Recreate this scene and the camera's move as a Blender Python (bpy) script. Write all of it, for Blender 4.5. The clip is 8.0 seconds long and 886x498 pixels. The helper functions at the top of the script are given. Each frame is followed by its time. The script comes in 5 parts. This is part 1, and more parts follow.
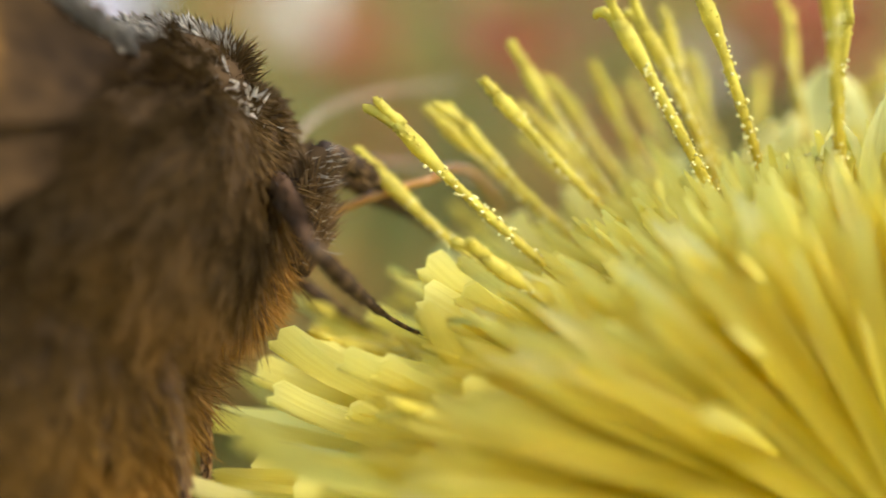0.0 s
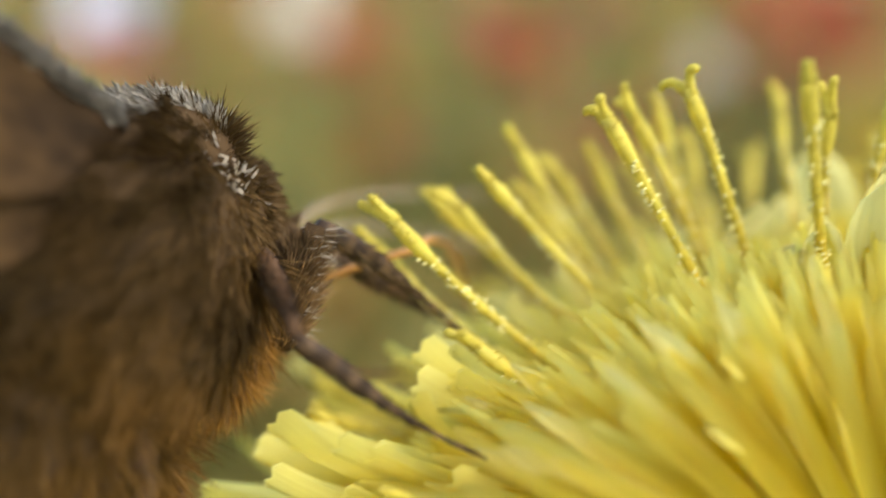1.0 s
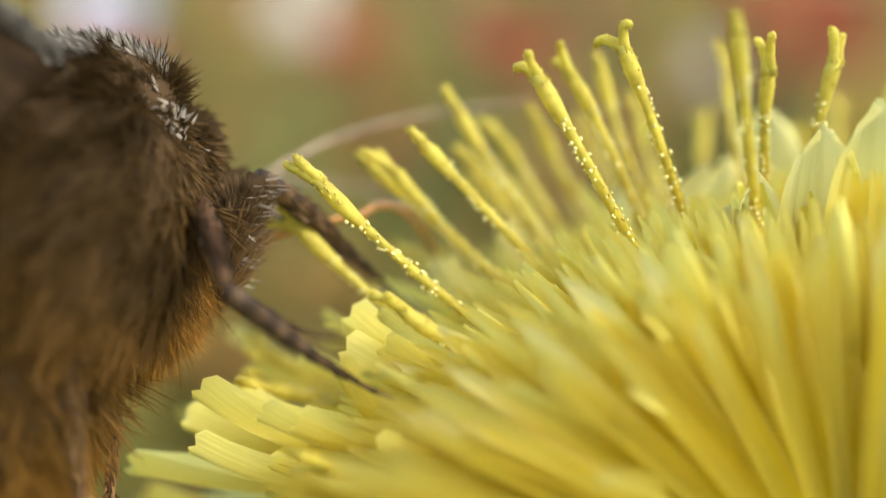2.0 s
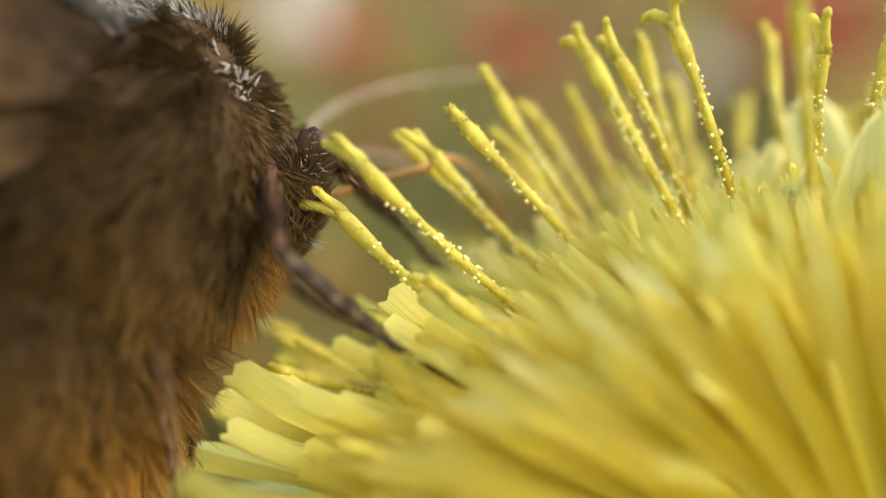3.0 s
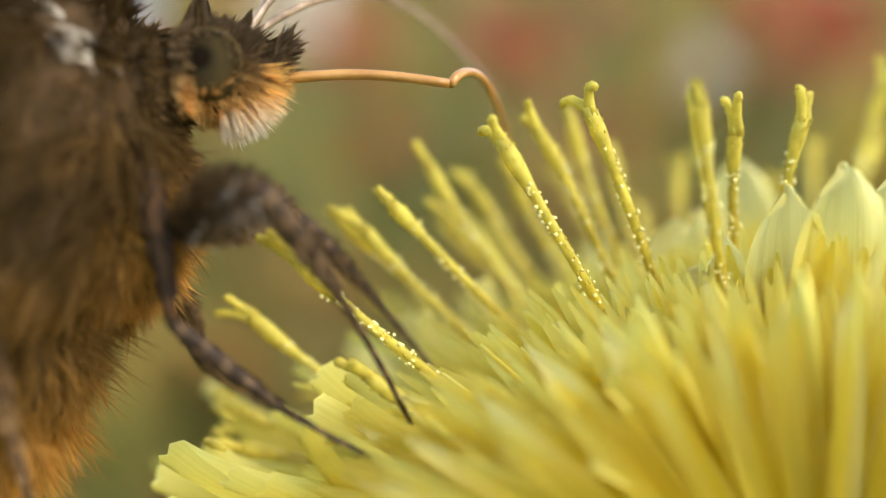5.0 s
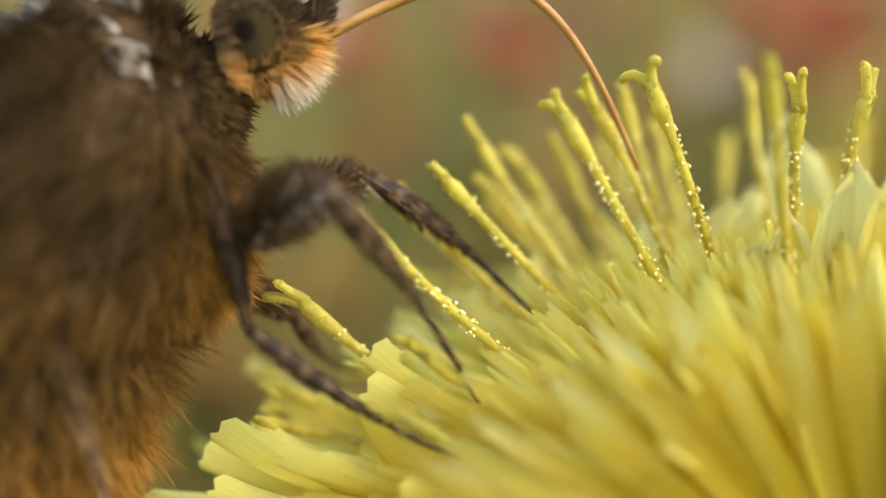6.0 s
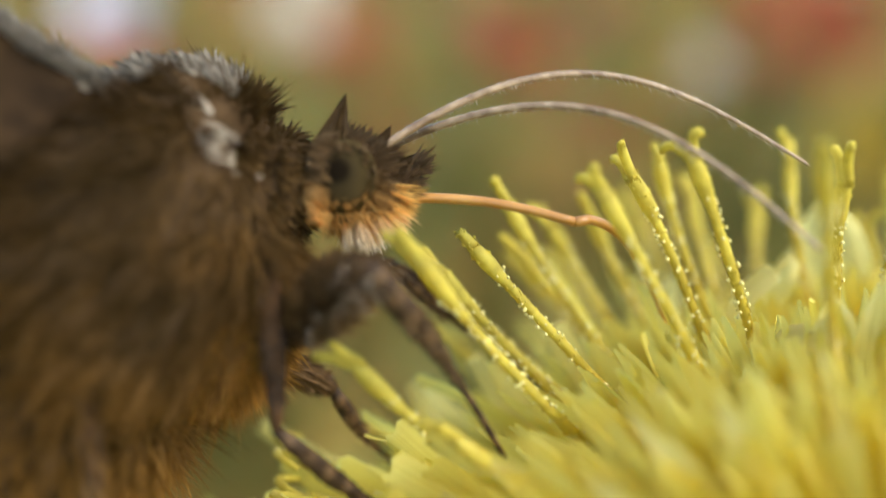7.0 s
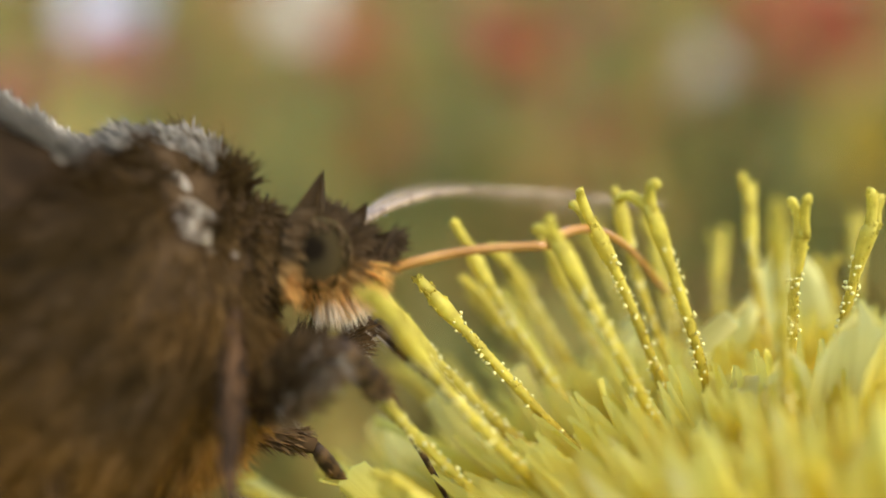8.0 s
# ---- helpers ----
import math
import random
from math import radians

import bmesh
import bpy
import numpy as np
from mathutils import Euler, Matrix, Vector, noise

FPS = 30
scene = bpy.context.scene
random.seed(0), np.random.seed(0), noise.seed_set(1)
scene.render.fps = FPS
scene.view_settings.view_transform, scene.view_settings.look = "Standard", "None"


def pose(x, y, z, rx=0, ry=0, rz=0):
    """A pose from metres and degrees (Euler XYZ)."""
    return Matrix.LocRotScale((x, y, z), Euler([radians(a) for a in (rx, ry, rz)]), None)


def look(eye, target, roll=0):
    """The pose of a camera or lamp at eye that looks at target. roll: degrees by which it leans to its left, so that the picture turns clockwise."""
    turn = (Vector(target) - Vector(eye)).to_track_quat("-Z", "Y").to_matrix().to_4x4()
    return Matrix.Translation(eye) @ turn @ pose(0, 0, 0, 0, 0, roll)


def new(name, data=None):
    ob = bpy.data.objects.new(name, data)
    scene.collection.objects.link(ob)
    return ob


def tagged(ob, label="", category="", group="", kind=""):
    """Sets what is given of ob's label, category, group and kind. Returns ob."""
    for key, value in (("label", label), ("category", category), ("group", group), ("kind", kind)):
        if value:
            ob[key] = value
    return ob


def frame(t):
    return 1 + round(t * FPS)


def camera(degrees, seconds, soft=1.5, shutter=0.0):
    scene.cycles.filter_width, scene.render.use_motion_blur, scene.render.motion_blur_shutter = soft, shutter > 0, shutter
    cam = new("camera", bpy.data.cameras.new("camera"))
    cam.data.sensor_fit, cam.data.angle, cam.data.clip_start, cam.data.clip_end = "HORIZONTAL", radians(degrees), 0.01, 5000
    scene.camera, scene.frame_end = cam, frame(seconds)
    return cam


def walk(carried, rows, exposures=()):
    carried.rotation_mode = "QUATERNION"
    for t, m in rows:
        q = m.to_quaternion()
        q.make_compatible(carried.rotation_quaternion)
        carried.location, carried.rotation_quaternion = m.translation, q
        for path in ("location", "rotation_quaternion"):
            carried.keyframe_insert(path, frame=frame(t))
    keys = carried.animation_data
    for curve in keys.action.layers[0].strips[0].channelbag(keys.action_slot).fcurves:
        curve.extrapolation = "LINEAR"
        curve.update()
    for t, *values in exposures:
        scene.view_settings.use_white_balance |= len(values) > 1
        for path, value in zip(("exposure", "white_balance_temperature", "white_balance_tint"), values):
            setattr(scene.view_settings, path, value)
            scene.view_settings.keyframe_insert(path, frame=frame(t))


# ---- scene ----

MM = 0.001
EYE_HEIGHT = 0.42
TILT = -10.0
LENS = 41.0

# ---- camera: stands still on a low support, close to the flower ----
VIEW = pose(0, 0, EYE_HEIGHT, TILT, 0, 0)          # x right, y ahead, z up, as the camera sees it
cam = camera(LENS, 8.0, soft=1.3, shutter=0.4)
cam.data.dof.use_dof = True
cam.data.dof.focus_distance = 23.7 * MM
cam.data.dof.aperture_fstop = 27.0
CAM_POSE = pose(0, 0, EYE_HEIGHT, 90 + TILT, 0, 0)
walk(cam, [(0.0, CAM_POSE), (8.0, CAM_POSE)], exposures=[(0.0, 2.29, 6850, 10), (3.0, 2.28, 6850, 10), (5.0, 2.22, 6850, 10), (8.0, 2.13, 6850, 10)])

# ---- light: a hazy sun, high and to the right ----
SUN_WAY = Vector((0.56, -0.40, 0.72)).normalized()
world = bpy.data.worlds.new("world")
scene.world = world
world.use_nodes = True
wn = world.node_tree.nodes
sky = wn.new("ShaderNodeTexSky")
sky.sky_type, sky.sun_disc = "NISHITA", False
sky.sun_elevation = math.asin(SUN_WAY.z)
sky.sun_rotation = math.atan2(SUN_WAY.x, SUN_WAY.y)
wn["Background"].inputs["Strength"].default_value = 0.10
world.node_tree.links.new(sky.outputs[0], wn["Background"].inputs["Color"])
sun_data = bpy.data.lights.new("sun", "SUN")
sun_data.energy, sun_data.angle, sun_data.color = 0.8, radians(25), (1.0, 0.97, 0.90)
sun = new("sun", sun_data)
sun.matrix_world = look(SUN_WAY * 5, (0, 0, 0))


# ---- materials ----
def shader(name, rough=0.6, spec=0.3):
    m = bpy.data.materials.new(name)
    m.use_nodes = True
    nt = m.node_tree
    b = nt.nodes["Principled BSDF"]
    b.inputs["Roughness"].default_value = rough
    b.inputs["Specular IOR Level"].default_value = spec
    return m, nt, b


def ramp(nt, fac, stops):
    r = nt.nodes.new("ShaderNodeValToRGB")
    r.color_ramp.elements[0].position, r.color_ramp.elements[0].color = stops[0][0], (*stops[0][1], 1)
    r.color_ramp.elements[1].position, r.color_ramp.elements[1].color = stops[-1][0], (*stops[-1][1], 1)
    for p, c in stops[1:-1]:
        e = r.color_ramp.elements.new(p)
        e.color = (*c, 1)
    nt.links.new(fac, r.inputs[0])
    return r.outputs[0]


def noise_of(nt, scale, detail=3.0, coord="Object", stretch=(1, 1, 1)):
    tc = nt.nodes.new("ShaderNodeTexCoord")
    mp = nt.nodes.new("ShaderNodeMapping")
    mp.inputs["Scale"].default_value = stretch
    n = nt.nodes.new("ShaderNodeTexNoise")
    n.inputs["Scale"].default_value, n.inputs["Detail"].default_value = scale, detail
    nt.links.new(tc.outputs[coord], mp.inputs[0])
    nt.links.new(mp.outputs[0], n.inputs["Vector"])
    return n.outputs[0]


def mixed(nt, a, b, fac, blend="MIX"):
    mx = nt.nodes.new("ShaderNodeMix")
    mx.data_type, mx.blend_type = "RGBA", blend
    for socket, v in ((mx.inputs[0], fac), (mx.inputs[6], a), (mx.inputs[7], b)):
        if isinstance(v, (int, float)):
            socket.default_value = v
        elif isinstance(v, tuple):
            socket.default_value = (*v, 1)
        else:
            nt.links.new(v, socket)
    return mx.outputs[2]


def bumped(nt, b, height, strength, distance):
    bp = nt.nodes.new("ShaderNodeBump")
    bp.inputs["Strength"].default_value, bp.inputs["Distance"].default_value = strength, distance
    nt.links.new(height, bp.inputs["Height"])
    nt.links.new(bp.outputs[0], b.inputs["Normal"])
    return bp


def translucent(nt, b, colour, fac):
    tr = nt.nodes.new("ShaderNodeBsdfTranslucent")
    mx = nt.nodes.new("ShaderNodeMixShader")
    mx.inputs[0].default_value = fac
    nt.links.new(colour, tr.inputs[0])
    nt.links.new(b.outputs[0], mx.inputs[1])
    nt.links.new(tr.outputs[0], mx.inputs[2])
    nt.links.new(mx.outputs[0], nt.nodes["Material Output"].inputs[0])


def thin_leafy(name, stops, scale, trans, rough=0.5, spec=0.3, vein=None, per_object=True, share=0.5, tip=None):
    """Petals, leaves and blades: colour that varies from piece to piece and over each piece, light passing through."""
    m, nt, b = shader(name, rough, spec)
    n = noise_of(nt, scale, 3.0)
    if per_object:
        rnd = nt.nodes.new("ShaderNodeObjectInfo").outputs["Random"]
    else:
        rnd = nt.nodes.new("ShaderNodeNewGeometry").outputs["Random Per Island"]
    mth = nt.nodes.new("ShaderNodeMath")
    mth.operation = "MULTIPLY_ADD"
    mth.inputs[1].default_value = share
    nt.links.new(rnd, mth.inputs[0])
    half = nt.nodes.new("ShaderNodeMath")
    half.operation = "MULTIPLY"
    half.inputs[1].default_value = 1 - share
    nt.links.new(n, half.inputs[0])
    nt.links.new(half.outputs[0], mth.inputs[2])
    col = ramp(nt, mth.outputs[0], stops)
    nt.links.new(col, b.inputs["Base Color"])
    if vein:
        v = noise_of(nt, vein[0], 2.0, "UV", (1.0, vein[1], 1.0))
        bumped(nt, b, v, vein[2], vein[3])
        col = mixed(nt, col, ramp(nt, v, [(0.32, (0.90, 0.86, 0.70)), (0.5, (1.0, 0.99, 0.95)), (0.68, (1.03, 1.04, 1.2))]), 1.0, "MULTIPLY")
        nt.links.new(col, b.inputs["Base Color"])
    if tip:
        sep = nt.nodes.new("ShaderNodeSeparateXYZ")
        nt.links.new(nt.nodes.new("ShaderNodeTexCoord").outputs["UV"], sep.inputs[0])
        mask = nt.nodes.new("ShaderNodeMapRange")
        mask.inputs["From Min"].default_value, mask.inputs["From Max"].default_value, mask.inputs["To Max"].default_value = 0.62, 1.0, 0.75
        nt.links.new(sep.outputs[0], mask.inputs[0])
        col = mixed(nt, col, tip, mask.outputs[0])
        nt.links.new(col, b.inputs["Base Color"])
    translucent(nt, b, col, trans)
    return m


def fur(name, upper, lower, z0, z1, trans=0.25, rough=0.55):
    """Hair: upper and lower colours over the body's height, each hair a little different."""
    m, nt, b = shader(name, rough, 0.14)
    tc = nt.nodes.new("ShaderNodeTexCoord")
    sep = nt.nodes.new("ShaderNodeSeparateXYZ")
    nt.links.new(tc.outputs["Object"], sep.inputs[0])
    mr = nt.nodes.new("ShaderNodeMapRange")
    mr.inputs["From Min"].default_value, mr.inputs["From Max"].default_value = z0 * MM, z1 * MM
    nt.links.new(sep.outputs[2], mr.inputs[0])
    patch = noise_of(nt, 330.0, 3.0)
    add = nt.nodes.new("ShaderNodeMath")
    add.operation = "MULTIPLY_ADD"
    add.inputs[1].default_value, add.inputs[2].default_value = 1.8, -0.9
    nt.links.new(patch, add.inputs[0])
    tot = nt.nodes.new("ShaderNodeMath")
    tot.operation, tot.use_clamp = "ADD", True
    nt.links.new(add.outputs[0], tot.inputs[0])
    nt.links.new(mr.outputs[0], tot.inputs[1])
    base = mixed(nt, lower, upper, tot.outputs[0])
    rnd = nt.nodes.new("ShaderNodeNewGeometry").outputs["Random Per Island"]
    var = ramp(nt, rnd, [(0.0, (0.68, 0.66, 0.62)), (0.6, (0.98, 0.96, 0.93)), (1.0, (1.3, 1.27, 1.2))])
    col = mixed(nt, base, var, 1.0, "MULTIPLY")
    mottle = ramp(nt, noise_of(nt, 170.0, 3.0), [(0.38, (0.14, 0.13, 0.12)), (0.50, (0.80, 0.78, 0.75)), (0.64, (1.75, 1.68, 1.55))])
    col = mixed(nt, col, mottle, 0.0 if "pale" in name else 0.8, "MULTIPLY")
    nt.links.new(col, b.inputs["Base Color"])
    translucent(nt, b, col, trans)
    return m


def plain(name, stops, scale, rough=0.6, spec=0.3, bump=None):
    m, nt, b = shader(name, rough, spec)
    n = noise_of(nt, scale, 4.0)
    nt.links.new(ramp(nt, n, stops), b.inputs["Base Color"])
    if bump:
        bumped(nt, b, noise_of(nt, bump[0], 3.0), bump[1], bump[2])
    return m


def style_material():
    """Style: yellow foot, amber shaft, lemon club and arms."""
    m, nt, b = shader("style_yellow", 0.5, 0.3)
    sep = nt.nodes.new("ShaderNodeSeparateXYZ")
    nt.links.new(nt.nodes.new("ShaderNodeTexCoord").outputs["Object"], sep.inputs[0])
    up = nt.nodes.new("ShaderNodeMath")
    up.operation = "MULTIPLY"
    up.inputs[1].default_value = 100.0
    nt.links.new(sep.outputs[2], up.inputs[0])
    col = ramp(nt, up.outputs[0], [(0.30, (0.70, 0.56, 0.07)), (0.50, (0.60, 0.46, 0.055)), (0.68, (0.62, 0.49, 0.06)), (0.82, (0.74, 0.63, 0.11))])
    speck = ramp(nt, noise_of(nt, 2500.0, 3.0), [(0.35, (0.82, 0.78, 0.7)), (0.65, (1.1, 1.1, 1.1))])
    col = mixed(nt, col, speck, 1.0, "MULTIPLY")
    nt.links.new(col, b.inputs["Base Color"])
    translucent(nt, b, col, 0.5)
    return m


M_LIGULE = thin_leafy("ligule_yellow", [(0.25, (0.905, 0.785, 0.10)), (0.5, (0.915, 0.815, 0.125)), (0.8, (0.925, 0.84, 0.16))],
                      260.0, 0.86, 0.5, 0.2, vein=(2.0, 16.0, 0.5, 0.00010), tip=(0.86, 0.77, 0.24))
M_PALE_LIGULE = thin_leafy("ligule_pale", [(0.25, (0.88, 0.735, 0.12)), (0.5, (0.89, 0.765, 0.17)), (0.8, (0.90, 0.79, 0.24))],
                           260.0, 0.66, 0.32, 0.45, vein=(2.0, 16.0, 0.5, 0.00010), tip=(0.88, 0.81, 0.36))
M_CREAM_LIGULE = thin_leafy("ligule_cream", [(0.25, (0.92, 0.80, 0.14)), (0.5, (0.93, 0.825, 0.19)), (0.8, (0.94, 0.85, 0.26))],
                            260.0, 0.62, 0.35, 0.4, vein=(2.0, 16.0, 0.4, 0.00006), tip=(0.93, 0.85, 0.30))
M_STYLE = style_material()
M_POLLEN = plain("pollen_yellow", [(0.3, (0.74, 0.64, 0.20)), (0.7, (0.82, 0.74, 0.32))], 3000.0, 0.6, 0.15)
M_GREEN = plain("stem_green", [(0.3, (0.06, 0.10, 0.02)), (0.7, (0.12, 0.17, 0.04))], 300.0, 0.5, 0.4, (900.0, 0.3, 0.0002))
M_FUR = fur("thorax_fur", (0.088, 0.053, 0.019), (0.36, 0.185, 0.038), -6.2, -2.6, 0.4)
M_CHEST_FUR = fur("chest_fur", (0.20, 0.115, 0.045), (0.66, 0.36, 0.08), -4.4, -1.4, 0.5)
M_BELLY_FUR = fur("belly_fur", (0.13, 0.076, 0.023), (0.40, 0.21, 0.04), -8.4, -4.8, 0.45)
M_HEAD_FUR = fur("head_fur", (0.14, 0.09, 0.045), (0.62, 0.37, 0.12), -0.85, 0.25, 0.45)
M_PALE_FUR = fur("pale_fur", (0.58, 0.50, 0.39), (0.52, 0.43, 0.31), -2.0, 1.0, 0.35)
# crest white holds the hump's sunlit highlights in its colour; wing fringe shares it
M_CREST_FUR = fur("crest_fur", (0.76, 0.68, 0.55), (0.68, 0.58, 0.44), -2.0, 1.0, 0.35)
M_BEARD = fur("beard_pale", (0.80, 0.47, 0.13), (0.84, 0.74, 0.56), -1.35, -0.55, 0.45)
M_LEG_FUR = fur("leg_fur", (0.15, 0.092, 0.042), (0.28, 0.172, 0.075), -1.0, 1.0, 0.25)
M_DARK_FUR = fur("dark_leg_fur", (0.062, 0.040, 0.023), (0.095, 0.056, 0.026), -1.0, 1.0, 0.2)
M_CUTICLE = plain("cuticle_brown", [(0.3, (0.045, 0.023, 0.010)), (0.7, (0.10, 0.05, 0.02))], 1500.0, 0.7, 0.12, (4000.0, 0.3, 0.00005))
M_BODY = plain("body_skin", [(0.3, (0.035, 0.021, 0.010)), (0.7, (0.075, 0.044, 0.02))], 800.0, 0.9, 0.03)
M_PROBOSCIS = plain("proboscis_orange", [(0.3, (0.32, 0.13, 0.022)), (0.7, (0.50, 0.25, 0.06))], 1200.0, 0.3, 0.5)
M_ANTENNA = plain("antenna_brown", [(0.35, (0.16, 0.095, 0.045)), (0.65, (0.40, 0.28, 0.16))], 2500.0, 0.35, 0.5)


def eye_material():
    m, nt, b = shader("eye_olive", 0.8, 0.0)
    tc = nt.nodes.new("ShaderNodeTexCoord")
    v = nt.nodes.new("ShaderNodeTexVoronoi")
    v.inputs["Scale"].default_value = 22000.0
    nt.links.new(tc.outputs["Object"], v.inputs["Vector"])
    # the dark false pupil of a compound eye, towards its back
    place = nt.nodes.new("ShaderNodeMapping")
    place.inputs["Location"].default_value, place.inputs["Scale"].default_value = (0.10 * MM, 0, -0.08 * MM), (1, 0, 1)
    nt.links.new(tc.outputs["Object"], place.inputs[0])
    dist = nt.nodes.new("ShaderNodeVectorMath")
    dist.operation = "LENGTH"
    nt.links.new(place.outputs[0], dist.inputs[0])
    far = nt.nodes.new("ShaderNodeMath")
    far.operation = "MULTIPLY"
    far.inputs[1].default_value = 1000.0
    nt.links.new(dist.outputs["Value"], far.inputs[0])
    nt.links.new(ramp(nt, far.outputs[0], [(0.18, (0.010, 0.007, 0.004)), (0.32, (0.035, 0.025, 0.011)), (0.62, (0.056, 0.039, 0.015))]), b.inputs["Base Color"])
    bumped(nt, b, v.outputs["Distance"], 0.25, 0.00002)
    return m


M_EYE = eye_material()


def shank_material():
    """Shin and foot: dark rings on tan along the leg."""
    m, nt, b = shader("shank_rings", 0.6, 0.2)
    tc = nt.nodes.new("ShaderNodeTexCoord")
    w = nt.nodes.new("ShaderNodeTexWave")
    w.inputs["Scale"].default_value, w.inputs["Distortion"].default_value, w.inputs["Detail"].default_value = 560.0, 1.2, 1.0
    nt.links.new(tc.outputs["Object"], w.inputs["Vector"])
    nt.links.new(ramp(nt, w.outputs[1], [(0.3, (0.036, 0.020, 0.009)), (0.62, (0.058, 0.033, 0.014)), (0.9, (0.105, 0.06, 0.026))]), b.inputs["Base Color"])
    return m


M_SHANK = shank_material()


def wing_material():
    m, nt, b = shader("wing_scales", 0.75, 0.08)
    big = noise_of(nt, 260.0, 2.0)
    fine = noise_of(nt, 2600.0, 3.0, stretch=(0.4, 1, 1))
    c1 = ramp(nt, big, [(0.38, (0.05, 0.029, 0.013)), (0.50, (0.09, 0.05, 0.019)), (0.64, (0.33, 0.165, 0.042))])
    c2 = ramp(nt, fine, [(0.3, (0.55, 0.55, 0.55)), (0.7, (1.25, 1.22, 1.18))])
    col = mixed(nt, c1, c2, 1.0, "MULTIPLY")
    nt.links.new(col, b.inputs["Base Color"])
    bumped(nt, b, fine, 0.4, 0.00006)
    translucent(nt, b, col, 0.4)
    return m


M_WING = wing_material()


# ---- mesh helpers ----
def link(name, data, material, parent=None, label=""):
    ob = new(name, data)
    if material and not data.materials:
        data.materials.append(material)
    if parent:
        ob.parent = parent
    if label:
        ob["label"] = label
    return ob


def from_lists(name, verts, faces, smooth=True, uvs=None):
    me = bpy.data.meshes.new(name)
    me.from_pydata([tuple(v) for v in verts], [], faces)
    if smooth:
        me.polygons.foreach_set("use_smooth", [True] * len(me.polygons))
    if uvs:
        layer = me.uv_layers.new(name="UVMap")
        for lp in me.loops:
            layer.data[lp.index].uv = uvs[lp.vertex_index]
    me.update()
    return me


def tube_lists(points, radii, sides=10, squash=1.0, cap=True):
    """Verts and faces of a tube through points; squash flattens it along its second axis."""
    verts, faces = [], []
    pts = [Vector(p) for p in points]
    first = (pts[1] - pts[0]).normalized()
    side = first.cross(Vector((0.0, 0.0, 1.0)))
    if side.length < 0.1:
        side = first.cross(Vector((0.0, 1.0, 0.0)))
    for i, p in enumerate(pts):
        d = (pts[min(i + 1, len(pts) - 1)] - pts[max(i - 1, 0)]).normalized()
        side = (side - d * side.dot(d)).normalized()
        up = side.cross(d).normalized()
        for k in range(sides):
            a = 2 * math.pi * k / sides
            verts.append(p + side * (math.cos(a) * radii[i] * squash) + up * (math.sin(a) * radii[i]))
    for i in range(len(pts) - 1):
        for k in range(sides):
            a, b = i * sides + k, i * sides + (k + 1) % sides
            faces.append((a, b, b + sides, a + sides))
    if cap:
        faces.append(tuple(reversed(range(sides))))
        faces.append(tuple(range((len(pts) - 1) * sides, len(pts) * sides)))
    return verts, faces


def joined(*pairs):
    verts, faces = [], []
    for v, f in pairs:
        o = len(verts)
        verts += list(v)
        faces += [tuple(i + o for i in q) for q in f]
    return verts, faces


def ball_lists(centre, radius, rings=6, sides=10, scale=(1, 1, 1)):
    verts, faces = [], []
    c = Vector(centre)
    for i in range(rings + 1):
        th = math.pi * i / rings
        for k in range(sides):
            a = 2 * math.pi * k / sides
            verts.append(c + Vector((math.sin(th) * math.cos(a) * radius * scale[0], math.sin(th) * math.sin(a) * radius * scale[1], math.cos(th) * radius * scale[2])))
    for i in range(rings):
        for k in range(sides):
            a, b = i * sides + k, i * sides + (k + 1) % sides
            faces.append((a, a + sides, b + sides, b))
    return verts, faces


def bezier(p0, p1, p2, p3, n):
    out = []
    for i in range(n):
        t = i / (n - 1)
        u = 1 - t
        out.append(Vector(p0) * u ** 3 + Vector(p1) * 3 * u * u * t + Vector(p2) * 3 * u * t * t + Vector(p3) * t ** 3)
    return out


def hair_lists(roots, ways, lengths, widths, curl=0.25, rng=None, sag=(0, 0, 0)):
    """Tapered, bent strips: one hair of two faces each, given root, way, length and width."""
    verts, faces = [], []
    sagv = Vector(sag)
    for p, d, l, w in zip(roots, ways, lengths, widths):
        side = d.cross(Vector((rng.uniform(-1, 1), rng.uniform(-1, 1), rng.uniform(-1, 1))))
        if side.length < 1e-6:
            continue
        side = side.normalized() * w * 0.5
        bend = Vector((rng.uniform(-1, 1), rng.uniform(-1, 1), rng.uniform(-1, 1))) * curl * l
        mid = p + d * (l * 0.55) + bend * 0.35
        tip = p + d * l + bend + sagv * l
        o = len(verts)
        verts += [p - side, p + side, mid + side * 0.8, mid - side * 0.8, tip]
        faces += [(o, o + 1, o + 2, o + 3), (o + 3, o + 2, o + 4)]
    return verts, faces


def scaled(verts):
    return [Vector(v) * MM for v in verts]



# ---- ground and the flower bed behind ----
def build_ground():
    verts, faces = [], []
    n = 24
    for j in range(n + 1):
        for i in range(n + 1):
            u, v = (i / n) * 2 - 1, (j / n) * 2 - 1
            x, y = 150 * u * abs(u) ** 2, 150 * v * abs(v) ** 2
            verts.append((x, y, 0.012 * noise.noise(Vector((x * 2, y * 2, 0)))))
    for j in range(n):
        for i in range(n):
            a = j * (n + 1) + i
            faces.append((a, a + 1, a + n + 2, a + n + 1))
    m = plain("soil_and_moss", [(0.3, (0.05, 0.045, 0.02)), (0.55, (0.11, 0.10, 0.04)), (0.75, (0.15, 0.12, 0.07))], 9.0, 0.9, 0.1, (60.0, 0.6, 0.02))
    tagged(link("ground", from_lists("ground", verts, faces), m), "olive brown soil with moss and dry litter", "ground", kind="structure")


